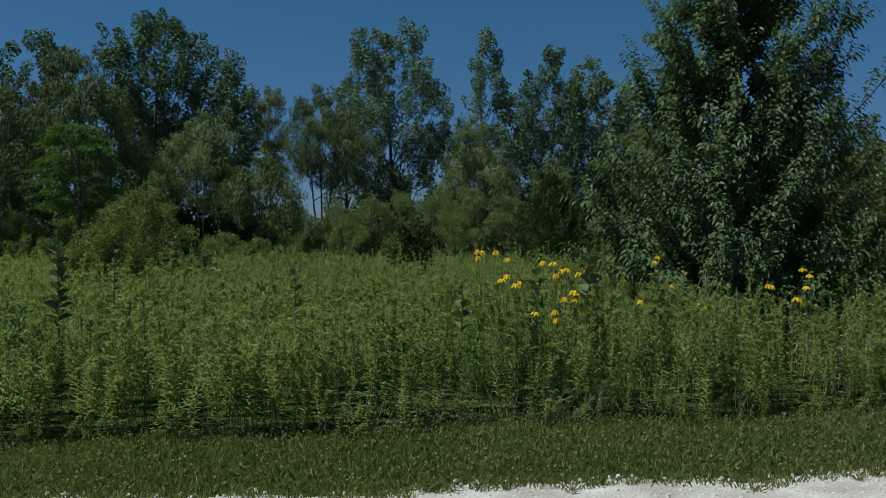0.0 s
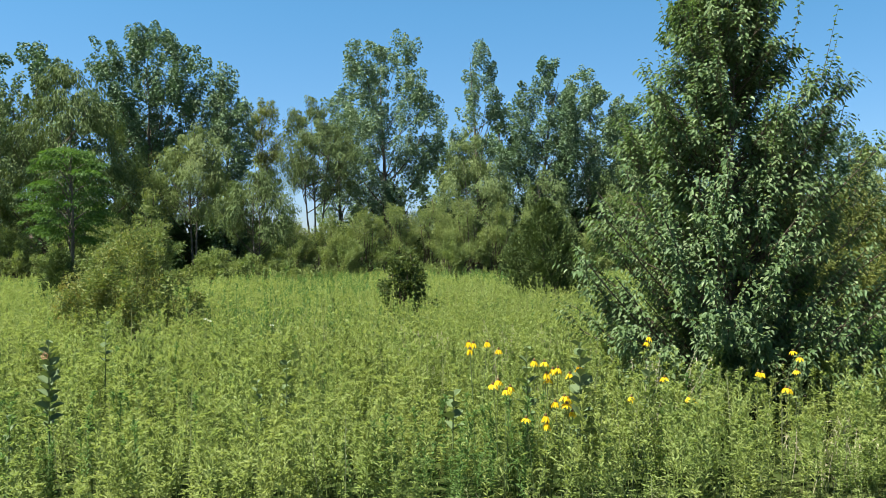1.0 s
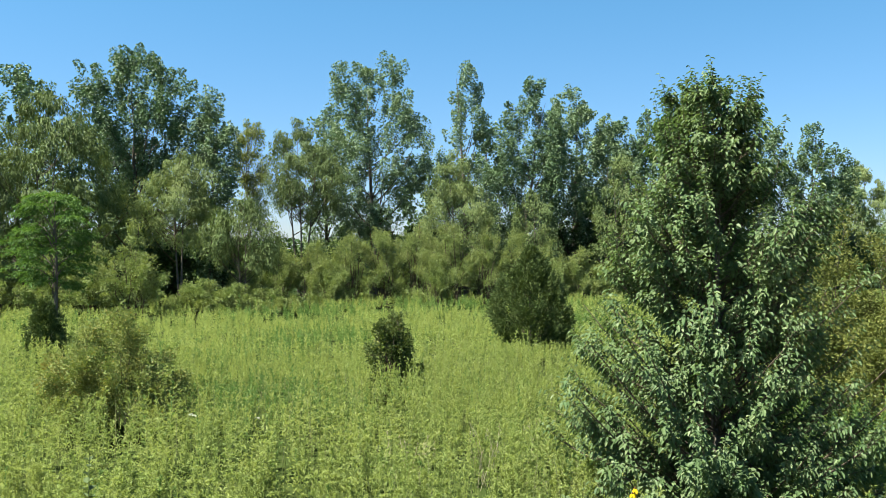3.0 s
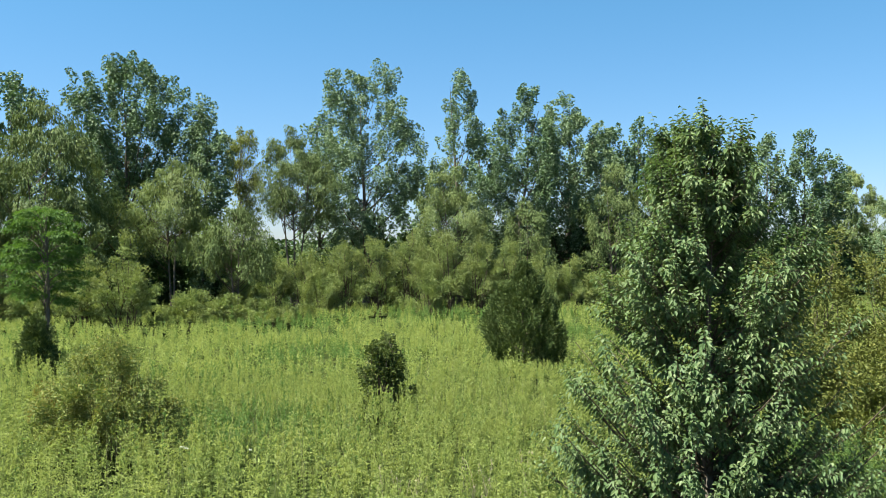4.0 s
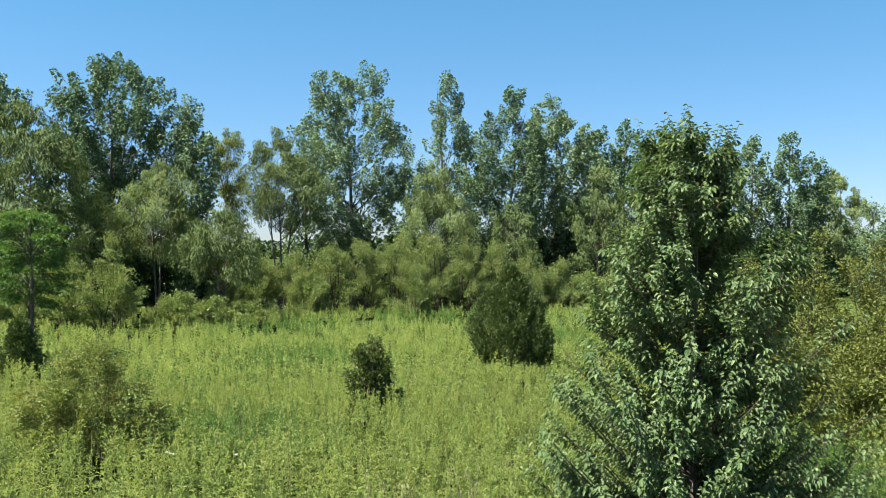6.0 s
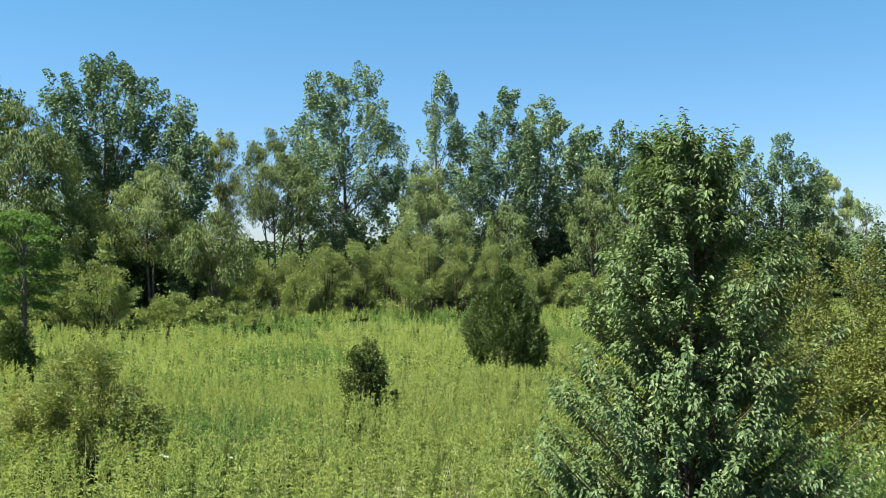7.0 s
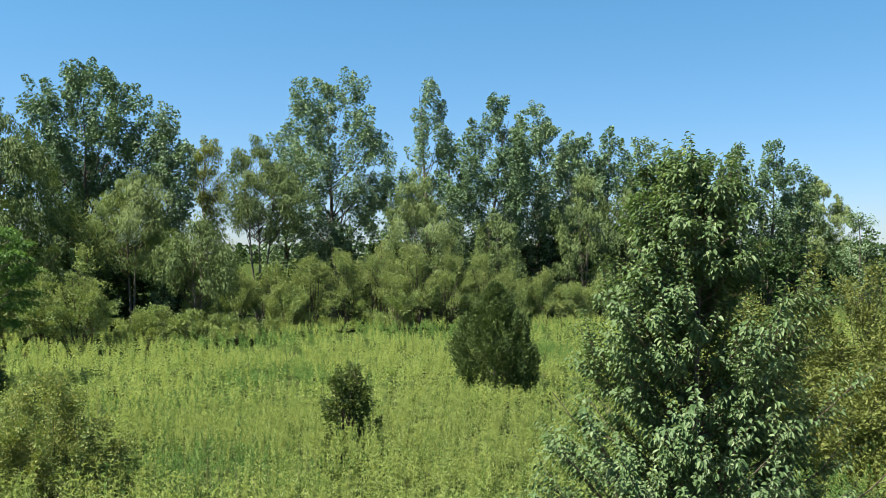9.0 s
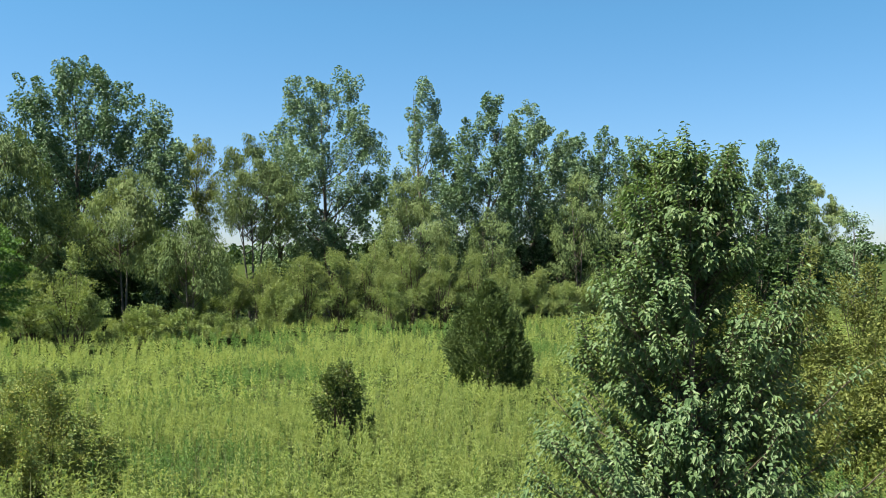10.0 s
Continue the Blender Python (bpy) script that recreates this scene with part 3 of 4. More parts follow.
def locust(name, x, y, height, seed, label):
    """A small locust: a bare trunk, nearly level branches and flat pads of feathery leaves in storeys."""
    rng = np.random.RandomState(seed)
    thing = base(name, x, y, label, "tree")
    f = np.linspace(0, 1, 8)
    trunk = np.stack([0.12 * np.sin(f * 3), 0.06 * f, f * height * 0.9], 1)
    arrays("trunk", tubes(trunk[None], (0.12 * (1 - 0.85 * f))[None], 8), M_BARK, thing, "", True)
    roots, tips = [], []
    n = 28
    for k in range(n):
        u = 0.38 + 0.55 * (k + 0.5) / n
        wide = np.interp(u, (0.36, 0.5, 0.62, 0.8, 0.95), (0.7, 1.35, 1.5, 1.1, 0.4))
        az = k * 2.39996 + rng.normal(0, 0.3)
        out = np.array([math.cos(az), math.sin(az), 0.0])
        reach = wide * rng.uniform(0.65, 1.05)
        a = np.array([0, 0, u * height - 0.25])
        e = out * reach + np.array([0, 0, u * height + rng.uniform(0.1, 0.45)])
        t = np.linspace(0, 1, 6)[:, None]
        way = a * (1 - t) + e * t + np.array([0, 0, 0.35]) * np.sin(t * 3.14)
        arrays("limb", tubes(way[None], (0.03 * (1 - 0.85 * t[:, 0]))[None], 4), M_BARK, thing, "", True)
        for j in range(11):
            v = rng.uniform(0.3, 1.0)
            p = np.array([np.interp(v, t[:, 0], way[:, c]) for c in range(3)])
            side = az + rng.choice([-1, 1]) * rng.uniform(0.2, 1.2)
            long = rng.uniform(0.5, 0.95)
            roots.append(p)
            tips.append(p + np.array([math.cos(side), math.sin(side), rng.uniform(-0.12, 0.16)]) * long)
    geo = plumes(rng, np.array(roots), np.array(tips), 0.27, 44, (0.14, 0.055), hang=0.22, along=0.6, up=1.4, twist=0.35, flat=0.25)
    tagged(arrays("crown", geo, M_LOCUST, thing), kind="stuff")
    return thing


POPLARS, WILLOWS = "tall cottonwoods of the tree line", "willows of the tree line"


def scaled(rows, k):
    return tuple((a, b * k, c * k) for a, b, c in rows)


FULL = ((0.1, 0.6, 0.6), (0.3, 0.9, 0.9), (0.55, 1.05, 1.05), (0.75, 0.95, 0.95), (0.88, 0.7, 0.7), (0.96, 0.4, 0.4), (1.0, 0.15, 0.15))


def cottonwood(seed, px, py, h, outline, tufts, per, leaf, lean, mat, words):
    tufted_tree("cottonwood", px, py, h, outline, words, POPLARS, seed, int(tufts * 1.35), int(per * 0.72), (leaf, leaf * 0.88), mat, 0.17, (0.42, 0.70), lean=lean)


cottonwood(11, -20.9, 65, 19.3, ((0.15, 1.2, 0.8), (0.35, 2.0, 1.6), (0.54, 2.8, 2.6), (0.7, 3.4, 4.1), (0.81, 3.4, 3.9), (0.9, 3.0, 2.6), (0.96, 2.0, 1.7), (1.0, 0.8, 0.8)),
           350, 132, 0.185, 0.0, M_POPLAR, "tall broad dark green cottonwood with rounded lobes")
cottonwood(12, -29.8, 66, 17.8, scaled(FULL, 3.0), 190, 92, 0.23, 0.0, M_POPLAR, "tall dark green cottonwood behind a willow")
cottonwood(13, -15.1, 63.5, 15.8, ((0.15, 0.6, 0.8), (0.4, 1.2, 1.2), (0.6, 1.6, 1.5), (0.84, 1.6, 1.5), (0.93, 0.9, 0.8), (1.0, 0.2, 0.3)),
           150, 125, 0.18, 0.0, M_POPLAR_PALE, "grey-green cottonwood with an uneven top")
cottonwood(14, -4.0, 71.5, 19.6, ((0.1, 1.2, 1.2), (0.3, 2.2, 2.4), (0.47, 3.0, 3.2), (0.64, 3.2, 4.4), (0.78, 2.9, 3.6), (0.91, 3.3, 2.6), (0.97, 2.3, 2.1), (1.0, 1.1, 1.3)),
           300, 130, 0.185, 0.0, M_POPLAR_PALE, "tall pale green cottonwood with a broad ragged top")
cottonwood(15, -8.4, 78, 17.0, scaled(FULL, 2.0), 100, 90, 0.23, 0.0, M_POPLAR_PALE, "slender grey-green cottonwood in the second row")
cottonwood(16, 3.6, 72.5, 19.5, ((0.12, 1.0, 1.0), (0.4, 2.0, 2.0), (0.62, 2.2, 2.0), (0.7, 2.3, 1.6), (0.77, 1.1, 1.8), (0.84, 1.2, 0.9), (0.9, 1.7, 1.1), (0.96, 0.8, 1.0), (1.0, 0.2, 0.5)),
           115, 128, 0.18, 0.0, M_POPLAR_PALE, "thin spiky cottonwood with sparse forked top")
cottonwood(17, 8.4, 77, 19.3, ((0.1, 1.5, 1.5), (0.35, 3.2, 2.8), (0.6, 3.5, 2.8), (0.77, 2.7, 2.3), (0.9, 1.5, 1.5), (1.0, 0.5, 0.5)),
           270, 125, 0.195, 0.08, M_POPLAR, "tall cottonwood with tufted top leaning sideways")
cottonwood(18, 14.0, 82, 19.5, ((0.12, 1.5, 1.5), (0.4, 2.9, 3.1), (0.7, 2.8, 3.4), (0.85, 2.4, 2.4), (0.95, 1.6, 1.6), (1.0, 0.6, 0.6)),
           250, 120, 0.205, 0.0, M_POPLAR_PALE, "tall grey-green cottonwood with a rounded top")
for k, (px, py, h, w, tufts) in enumerate(((5.8, 80, 15.8, 2.2, 120), (0.6, 83, 12.4, 2.0, 96), (-25.0, 69, 14.8, 2.6, 135), (17.8, 87, 17.2, 2.3, 125))):
    cottonwood(19 + k, px, py, h, scaled(FULL, w), tufts, 64, 0.27, 0.0, M_POPLAR_PALE if k == 3 else M_POPLAR, "dark green cottonwood in the second row")
for k, (px, py, h, w) in enumerate(((20.0, 90, 17.6, 2.2), (22.8, 92, 18.9, 2.1), (26.4, 93, 17.8, 2.3), (30.4, 94, 16.8, 2.4), (34.0, 95, 16.4, 2.3),
                                    (37.2, 94, 17.2, 2.0), (41.0, 94, 17.7, 2.1), (45.2, 97, 15.8, 2.3))):
    cottonwood(23 + k, px, py, h, scaled(FULL, w), 122, 80, 0.25, 0.02, (M_POPLAR, M_POPLAR, M_POPLAR_PALE)[k % 3], "slender green cottonwood in a close row")

# willows and softer trees before and between the cottonwoods
WEEP = ((0.12, 1.5, 1.5), (0.3, 2.4, 2.4), (0.55, 2.7, 2.7), (0.75, 2.3, 2.3), (0.9, 1.4, 1.4), (1.0, 0.4, 0.4))


def willow(seed, px, py, h, outline, tufts, leaf, start, hang, stems, words, mat=None):
    tufted_tree("willow", px, py, h, outline, words, WILLOWS, seed, int(tufts * 1.1), 100, (leaf * 0.88, leaf * 0.36), mat or M_WILLOW, start, (0.5, 0.42), hang * 0.8, stems=stems, girth=0.011, rise=0.8)


willow(51, -23.6, 56, 14.2, scaled(WEEP, 1.35), 310, 0.23, 0.25, 0.35, 2, "broad drooping olive green willow")
willow(52, -29.2, 55, 13.4, scaled(WEEP, 1.4), 260, 0.24, 0.25, 0.35, 2, "broad drooping olive green willow")
willow(53, -13.5, 70, 14.4, ((0.48, 0.6, 0.6), (0.6, 1.0, 1.0), (0.8, 1.25, 1.25), (0.92, 1.0, 1.0), (1.0, 0.35, 0.35)), 90, 0.2, 0.46, 0.25, 1, "narrow yellowish willow on a thin trunk", M_WILLOW_GOLD)
willow(54, -9.4, 69, 14.4, ((0.5, 0.8, 2.2), (0.62, 1.9, 2.7), (0.78, 2.3, 2.4), (0.92, 1.5, 1.6), (1.0, 0.5, 0.6)), 210, 0.2, 0.52, 0.4, 3, "drooping grey-green willow on bare leaning trunks")
willow(55, -16.3, 60, 11.0, ((0.42, 1.3, 0.8), (0.5, 1.9, 1.0), (0.62, 2.6, 1.6), (0.78, 2.4, 1.9), (0.92, 1.1, 1.4), (1.0, 0.2, 0.7)), 175, 0.19, 0.48, 0.3, 2, "rounded light green willow", M_WILLOW_PALE)
willow(56, -11.4, 56.5, 7.8, ((0.35, 1.5, 1.5), (0.6, 2.1, 2.0), (0.8, 1.8, 1.7), (0.93, 1.1, 1.0), (1.0, 0.4, 0.4)), 130, 0.19, 0.5, 0.5, 2, "low weeping willow with a dark trunk")
willow(57, 2.7, 68, 11.8, scaled(WEEP, 0.95), 210, 0.19, 0.2, 0.2, 2, "soft pale green willow with rounded crown", M_WILLOW_PALE)
for k, (px, py, h, w, tufts) in enumerate(((8.6, 69, 9.0, 0.75, 90), (16.5, 74, 12.0, 0.95, 120), (22.5, 82, 11.5, 1.0, 100))):
    willow(58 + k, px, py, h, scaled(WEEP, w), tufts, 0.22, 0.13, 0.2, 2, "soft green willow among the cottonwoods")
willow(61, 57.0, 115, 15.8, scaled(WEEP, 1.35), 330, 0.3, 0.15, 0.4, 2, "round pale olive willow at the end of the row", M_WILLOW_PALE)
tree("young_tree", 32.5, 60, 8.4, ((0.2, 0.8, 0.8), (0.5, 1.3, 1.3), (0.8, 0.9, 0.9), (1.0, 0.3, 0.3)), "thin young tree with sparse grey-green leaves", "tree", "", 0.2, 61, 1, 26, 1.5, 7, 0.8, 14, (0.17, 0.12), 0.2, mat=M_POPLAR_PALE)

# the honey locust on a bare post-like trunk
locust("locust_tree", -14.5, 35.2, 6.7, 71, "small bright green locust with feathery layered leaves")

# underwood that closes the wood below the crowns, shade put into its dark leaves
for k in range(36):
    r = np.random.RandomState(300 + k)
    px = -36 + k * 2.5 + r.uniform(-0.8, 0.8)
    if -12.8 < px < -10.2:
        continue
    shrub("understorey_bush", px, 76 + max(0, px) * 0.42 + r.uniform(-3, 3), r.uniform(6.0, 9.5) * (0.5 if -14.5 < px < -8.5 else 1.0), 2.6, 2.0, "leafy underwood below the tall trees, shade put into its dark green", "shrub", "underwood of the tree line",
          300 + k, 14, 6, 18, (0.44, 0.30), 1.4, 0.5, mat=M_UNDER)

# more underwood behind the willows, its dark leaf colour standing in for shade
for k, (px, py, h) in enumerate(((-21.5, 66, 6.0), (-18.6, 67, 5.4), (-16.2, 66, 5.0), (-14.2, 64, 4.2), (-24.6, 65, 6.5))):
    shrub("understorey_bush", px, py, h, 1.8, 1.6, "leafy underwood below the tall trees, shade put into its dark green", "shrub", "underwood of the tree line",
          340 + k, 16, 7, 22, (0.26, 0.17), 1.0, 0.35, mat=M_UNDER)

# the pale willow thicket across the meadow's far side
THICKET = "willow thicket along the meadow"
for k, (px, py, h, w) in enumerate(((-12.0, 61, 3.3, 1.5), (-10.0, 62, 4.7, 2.0), (-7.6, 62.5, 4.9, 2.1), (-5.2, 63, 5.7, 2.1), (-2.8, 63.5, 6.2, 2.2), (-0.4, 64, 6.5, 2.3),
                                    (2.1, 64.5, 6.8, 2.4), (4.6, 65, 6.2, 2.2), (7.0, 65.5, 5.4, 2.0), (9.2, 66, 4.7, 1.9), (11.6, 67, 4.0, 1.7), (14.0, 68, 3.6, 1.6), (16.4, 69, 3.4, 1.6), (-6.4, 60.5, 3.4, 1.8), (0.8, 61.5, 4.0, 2.0))):
    shrub("willow_shrub", px, py, h, w, w * 0.9, "dense pale olive green willow bush", "shrub", THICKET, 100 + k, 24, 12, 34, (0.175, 0.052), 1.15, 0.22, mat=M_SHRUB, top=0.3, upright=0.5, skirt=0.3)
for k, (px, py, h, w) in enumerate(((-16.2, 50, 6.2, 2.2), (-18.8, 51, 5.0, 1.8), (-13.2, 52.5, 2.5, 2.0), (-21.8, 52, 4.4, 2.0), (-25.2, 53, 4.8, 2.2), (-11.4, 53, 2.0, 2.2), (-9.2, 55, 1.9, 2.4))):
    shrub("hazel_shrub", px, py, h, w, w, "mid-green leafy bush at the wood's edge", "shrub", "bushes at the wood's edge", 130 + k, 24, 12, 42, (0.155, 0.072), 0.9, 0.28, mat=M_SHRUB, skirt=0.4, top=0.7, floor_z=min(1.2, 0.3 * h))

# single bushes standing in the meadow
cedar("red_cedar", 4.15, 33.9, 4.25, ((0.03, 1.05), (0.15, 1.35), (0.3, 1.6), (0.45, 1.6), (0.6, 1.36), (0.73, 1.06), (0.85, 0.66), (0.95, 0.3), (1.0, 0.08)), 81, "dense dark olive red cedar, egg-shaped and feathery")
shrub("dark_bush", -0.85, 25.0, 2.65, 0.75, 0.75, "small rounded bush with glossy dark leaves", "shrub", "", 82, 40, 8, 26, (0.10, 0.06), 0.42, 0.11, mat=M_DARKBUSH, top=0.15, floor_z=0.4, skirt=0.16, upright=0.5, foot=0.5)
shrub("wild_rose_bush", -7.05, 20.5, 3.0, 1.75, 1.4, "loose spreading bush with yellowing and rust-tinged leaves", "shrub", "", 83, 56, 15, 40, (0.07, 0.042), 0.5, 0.17, mat=M_ROSE, skirt=0.16, floor_z=0.3, top=0.35, wood_size=0.3, upright=0.2, foot=0.6)
shrub("sumac_sprout", -8.6, 21.0, 2.4, 0.55, 0.5, "thin sprout with orange and rusty yellow leaves", "shrub", "", 88, 9, 8, 16, (0.09, 0.045), 0.32, 0.09, mat=M_RUST, skirt=0.6, floor_z=0.9, wood_size=0.3)
cedar("young_cedar", -13.9, 33.0, 2.35, ((0.05, 0.75), (0.3, 0.85), (0.6, 0.7), (0.85, 0.42), (1.0, 0.15)), 84, "small dark green young cedar beside the locust", 190)

# thicket of bushes on the meadow's far right
for k, (px, py, h, w) in enumerate(((10.6, 26.5, 4.6, 1.5), (12.6, 27, 5.3, 1.7), (14.8, 27.5, 5.7, 1.8), (17.2, 28, 5.6, 1.9), (13.6, 24.2, 4.2, 1.6), (16.0, 24.4, 4.8, 1.7), (11.6, 23.0, 2.6, 1.2), (19.6, 28.5, 5.8, 1.9), (12.2, 31, 5.2, 1.7), (10.7, 20.6, 2.2, 1.2), (12.4, 20.2, 2.8, 1.3), (12.7, 22.2, 3.5, 1.4), (10.1, 22.8, 2.7, 1.2), (11.2, 25.0, 3.8, 1.4), (14.4, 21.6, 3.4, 1.5))):
    shrub("dogwood_shrub", px, py, h, w, w, "dense brownish green bush with narrow leaves", "shrub", "thicket beside the meadow", 150 + k, 24, 9, 38, (0.125, 0.06), 0.85, 0.29, mat=M_THICKET, upright=0.4, skirt=0.35, wood_size=0.5)

# the pear tree
tree("pear_tree", 4.45, 13.3, 6.75, ((0.05, 1.4, 1.3), (0.16, 1.85, 1.7), (0.33, 1.95, 1.95), (0.48, 1.6, 1.8), (0.62, 1.25, 1.35), (0.75, 0.93, 1.05), (0.87, 0.6, 0.72), (0.96, 0.34, 0.4), (1.0, 0.16, 0.18)),
     "pyramidal pear tree with glossy green leaves", "tree", "", 0.04, 91, 3, 400, 0.9, 13, 0.6, 16, (0.08, 0.049), 0.07, 0.12, girth=0.0085, mat=M_PEAR, fine=True, draw_twigs=True, light=1.6, fill=(0.42, 1.04), shoots=320, single=300, inner=0.08, spread=0.05, fork=0.15, drop=0.03, taper=0.55, twist=0.35, spiral=True)

# ---- ground ----
def sheet(name, xs, ys, z, material, label, smooth=True):
    gx, gy = np.meshgrid(xs, ys)
    v = np.stack([gx.ravel(), gy.ravel(), z(gx, gy).ravel()], 1)
    w = len(xs)
    i, j = np.meshgrid(np.arange(len(xs) - 1), np.arange(len(ys) - 1))
    a = (j * w + i).ravel()
    ob = arrays(name, (v, np.stack([a, a + 1, a + w + 1, a + w], 1)), material, None, label, smooth)
    return tagged(ob, label, "", "", "structure")


far = np.array([-3000, -900, -300, -120, -60])
span = np.concatenate([far, np.arange(-40, 41, 2.0), -far[::-1]])
sheet("ground", span, span + 0.5, lambda x, y: 0.0 * x, M_SOIL, "dark soil and leaf litter under the meadow plants")


def gravel_edge(x):
    return 5.56 + 0.13 * x + 0.07 * np.sin(x * 2.3) + 0.05 * np.sin(x * 5.1 + 1) + 0.03 * np.sin(x * 11 + 2)


def weed_edge(x):
    return 7.45 + 0.2 * x + 0.10 * np.sin(x * 1.7) + 0.08 * np.sin(x * 4.3 + 0.6)


gx = np.arange(-16, 16.01, 0.1)
gv = np.concatenate([np.stack([gx, gravel_edge(gx) - d, np.full_like(gx, h)], 1) for d, h in ((0, 0.002), (0.06, 0.012), (0.5, 0.02), (3.5, 0.035), (7.0, 0.02), (7.4, 0.003))])
n0 = len(gx)
gi = (np.arange(5)[:, None] * n0 + np.arange(n0 - 1)[None]).ravel()
tagged(arrays("gravel_path", (gv, np.stack([gi, gi + n0, gi + n0 + 1, gi + 1], 1)), M_GRAVEL, None, "", True), "pale crushed limestone path with a ragged edge", "", "", "structure")


# ---- meadow plants ----
def spread_out(rng, near, far_, per_m2, edge=None):
    """Places over the meadow between two distances, inside the wedge that it fills."""
    half = far_ * 0.62 + 4
    n = int(2 * half * (far_ - near) * per_m2)
    x, y = rng.uniform(-half, half, n), rng.uniform(near, far_, n)
    keep = np.abs(x - y * 0.035) < y * 0.53 + 1.2
    keep &= y > weed_edge(x)
    keep &= (x - 4.45) ** 2 + (y - 13.3) ** 2 > 1.7 ** 2
    return x[keep], y[keep]


def smooth_field(x, y, s, seed):
    r = np.random.RandomState(seed)
    out = 0
    for k in range(5):
        a, p, f = r.uniform(0, 6.28), r.uniform(0, 6.28), s * r.uniform(0.6, 1.7)
        out = out + np.sin((x * math.cos(a) + y * math.sin(a)) * f + p)
    return out / 3.2


def weed_height(x, y):
    h = 0.86 + 0.17 * np.clip((y - 9) / 5, 0, 1) + 0.10 * smooth_field(x, y, 0.8, 3) + 0.06 * smooth_field(x, y, 2.1, 4)
    # lower growth before the red cedar
    return h * (1 - 0.16 * np.exp(-((x - 4.15) / 1.9) ** 2 - ((y - 32.0) / 1.3) ** 2))


def weed_plant(seed, blades, length, width, low, tuft, climb=0.8, segments=2, star=0, stem=True):
    """One upright herb, 1 m tall: a stem set all round with narrow arching leaves, dense to the top."""
    r = np.random.RandomState(seed)
    f = np.linspace(0, 1, segments + 1)
    bend = r.normal(0, 0.06, 2)
    line = np.stack([bend[0] * f ** 2, bend[1] * f ** 2, f], 1)[None]
    u = low + (1 - low) * ((np.arange(blades) + r.rand(blades)) / blades) ** tuft
    az = np.arange(blades) * 2.4 + r.normal(0, 0.3, blades)
    share = (u - low) / (1 - low)
    el = np.clip(0.72 + 0.6 * share ** 2 * climb + r.normal(0, 0.2, blades), 0.0, 1.4)
    way = np.stack([np.cos(az) * np.cos(el), np.sin(az) * np.cos(el), np.sin(el)], 1)
    at = np.stack([bend[0] * u ** 2, bend[1] * u ** 2, u], 1)
    ll = length * (1.1 - 0.5 * share ** 1.5) * r.uniform(0.8, 1.15, blades)
    geo = [leaves(r, at, way, ll, width * (1.05 - 0.25 * share), 0.2, 0.32, 0.2)]
    if stem:
        geo.append(tubes(line, np.linspace(0.0035, 0.0015, segments + 1)[None], 3))
    if star:
        az = np.arange(star) * 2.4 + r.normal(0, 0.2, star)
        way = np.stack([np.cos(az), np.sin(az), r.uniform(0.3, 1.6, star)], 1)
        at = np.stack([np.full(star, bend[0]), np.full(star, bend[1]), r.uniform(0.93, 1.0, star)], 1)
        geo.append(leaves(r, at, way, length * r.uniform(0.45, 0.75, star), width * 0.85, 0.2, 0.3, 0.2))
    return join(*geo)


def plant_out(rng, protos, x, y, h, girth=1.0, tilt=0.08):
    """Copies of a few herbs set out over the meadow, as one set of points and faces."""
    which = rng.randint(0, len(protos), len(x))
    geos = []
    for k, (v, q) in enumerate(protos):
        s = which == k
        n = int(s.sum())
        a = rng.uniform(0, 6.283, n)
        c, sn = np.cos(a)[:, None], np.sin(a)[:, None]
        hh = h[s][:, None]
        w = girth * (0.6 + 0.4 * hh)
        px, py, pz = v[:, 0][None] * w, v[:, 1][None] * w, v[:, 2][None] * hh
        tx, ty = rng.normal(0, tilt, (n, 1)), rng.normal(0, tilt, (n, 1))
        vv = np.stack([px * c - py * sn + tx * pz + x[s][:, None], px * sn + py * c + ty * pz + y[s][:, None], pz], -1)
        geos.append((vv.reshape(-1, 3), (q[None] + np.arange(n)[:, None, None] * len(v)).reshape(-1, 4)))
    return join(*geos)


def stand(name, geo, material, label):
    return tagged(arrays(name, geo, material), label, "", "", "stuff")


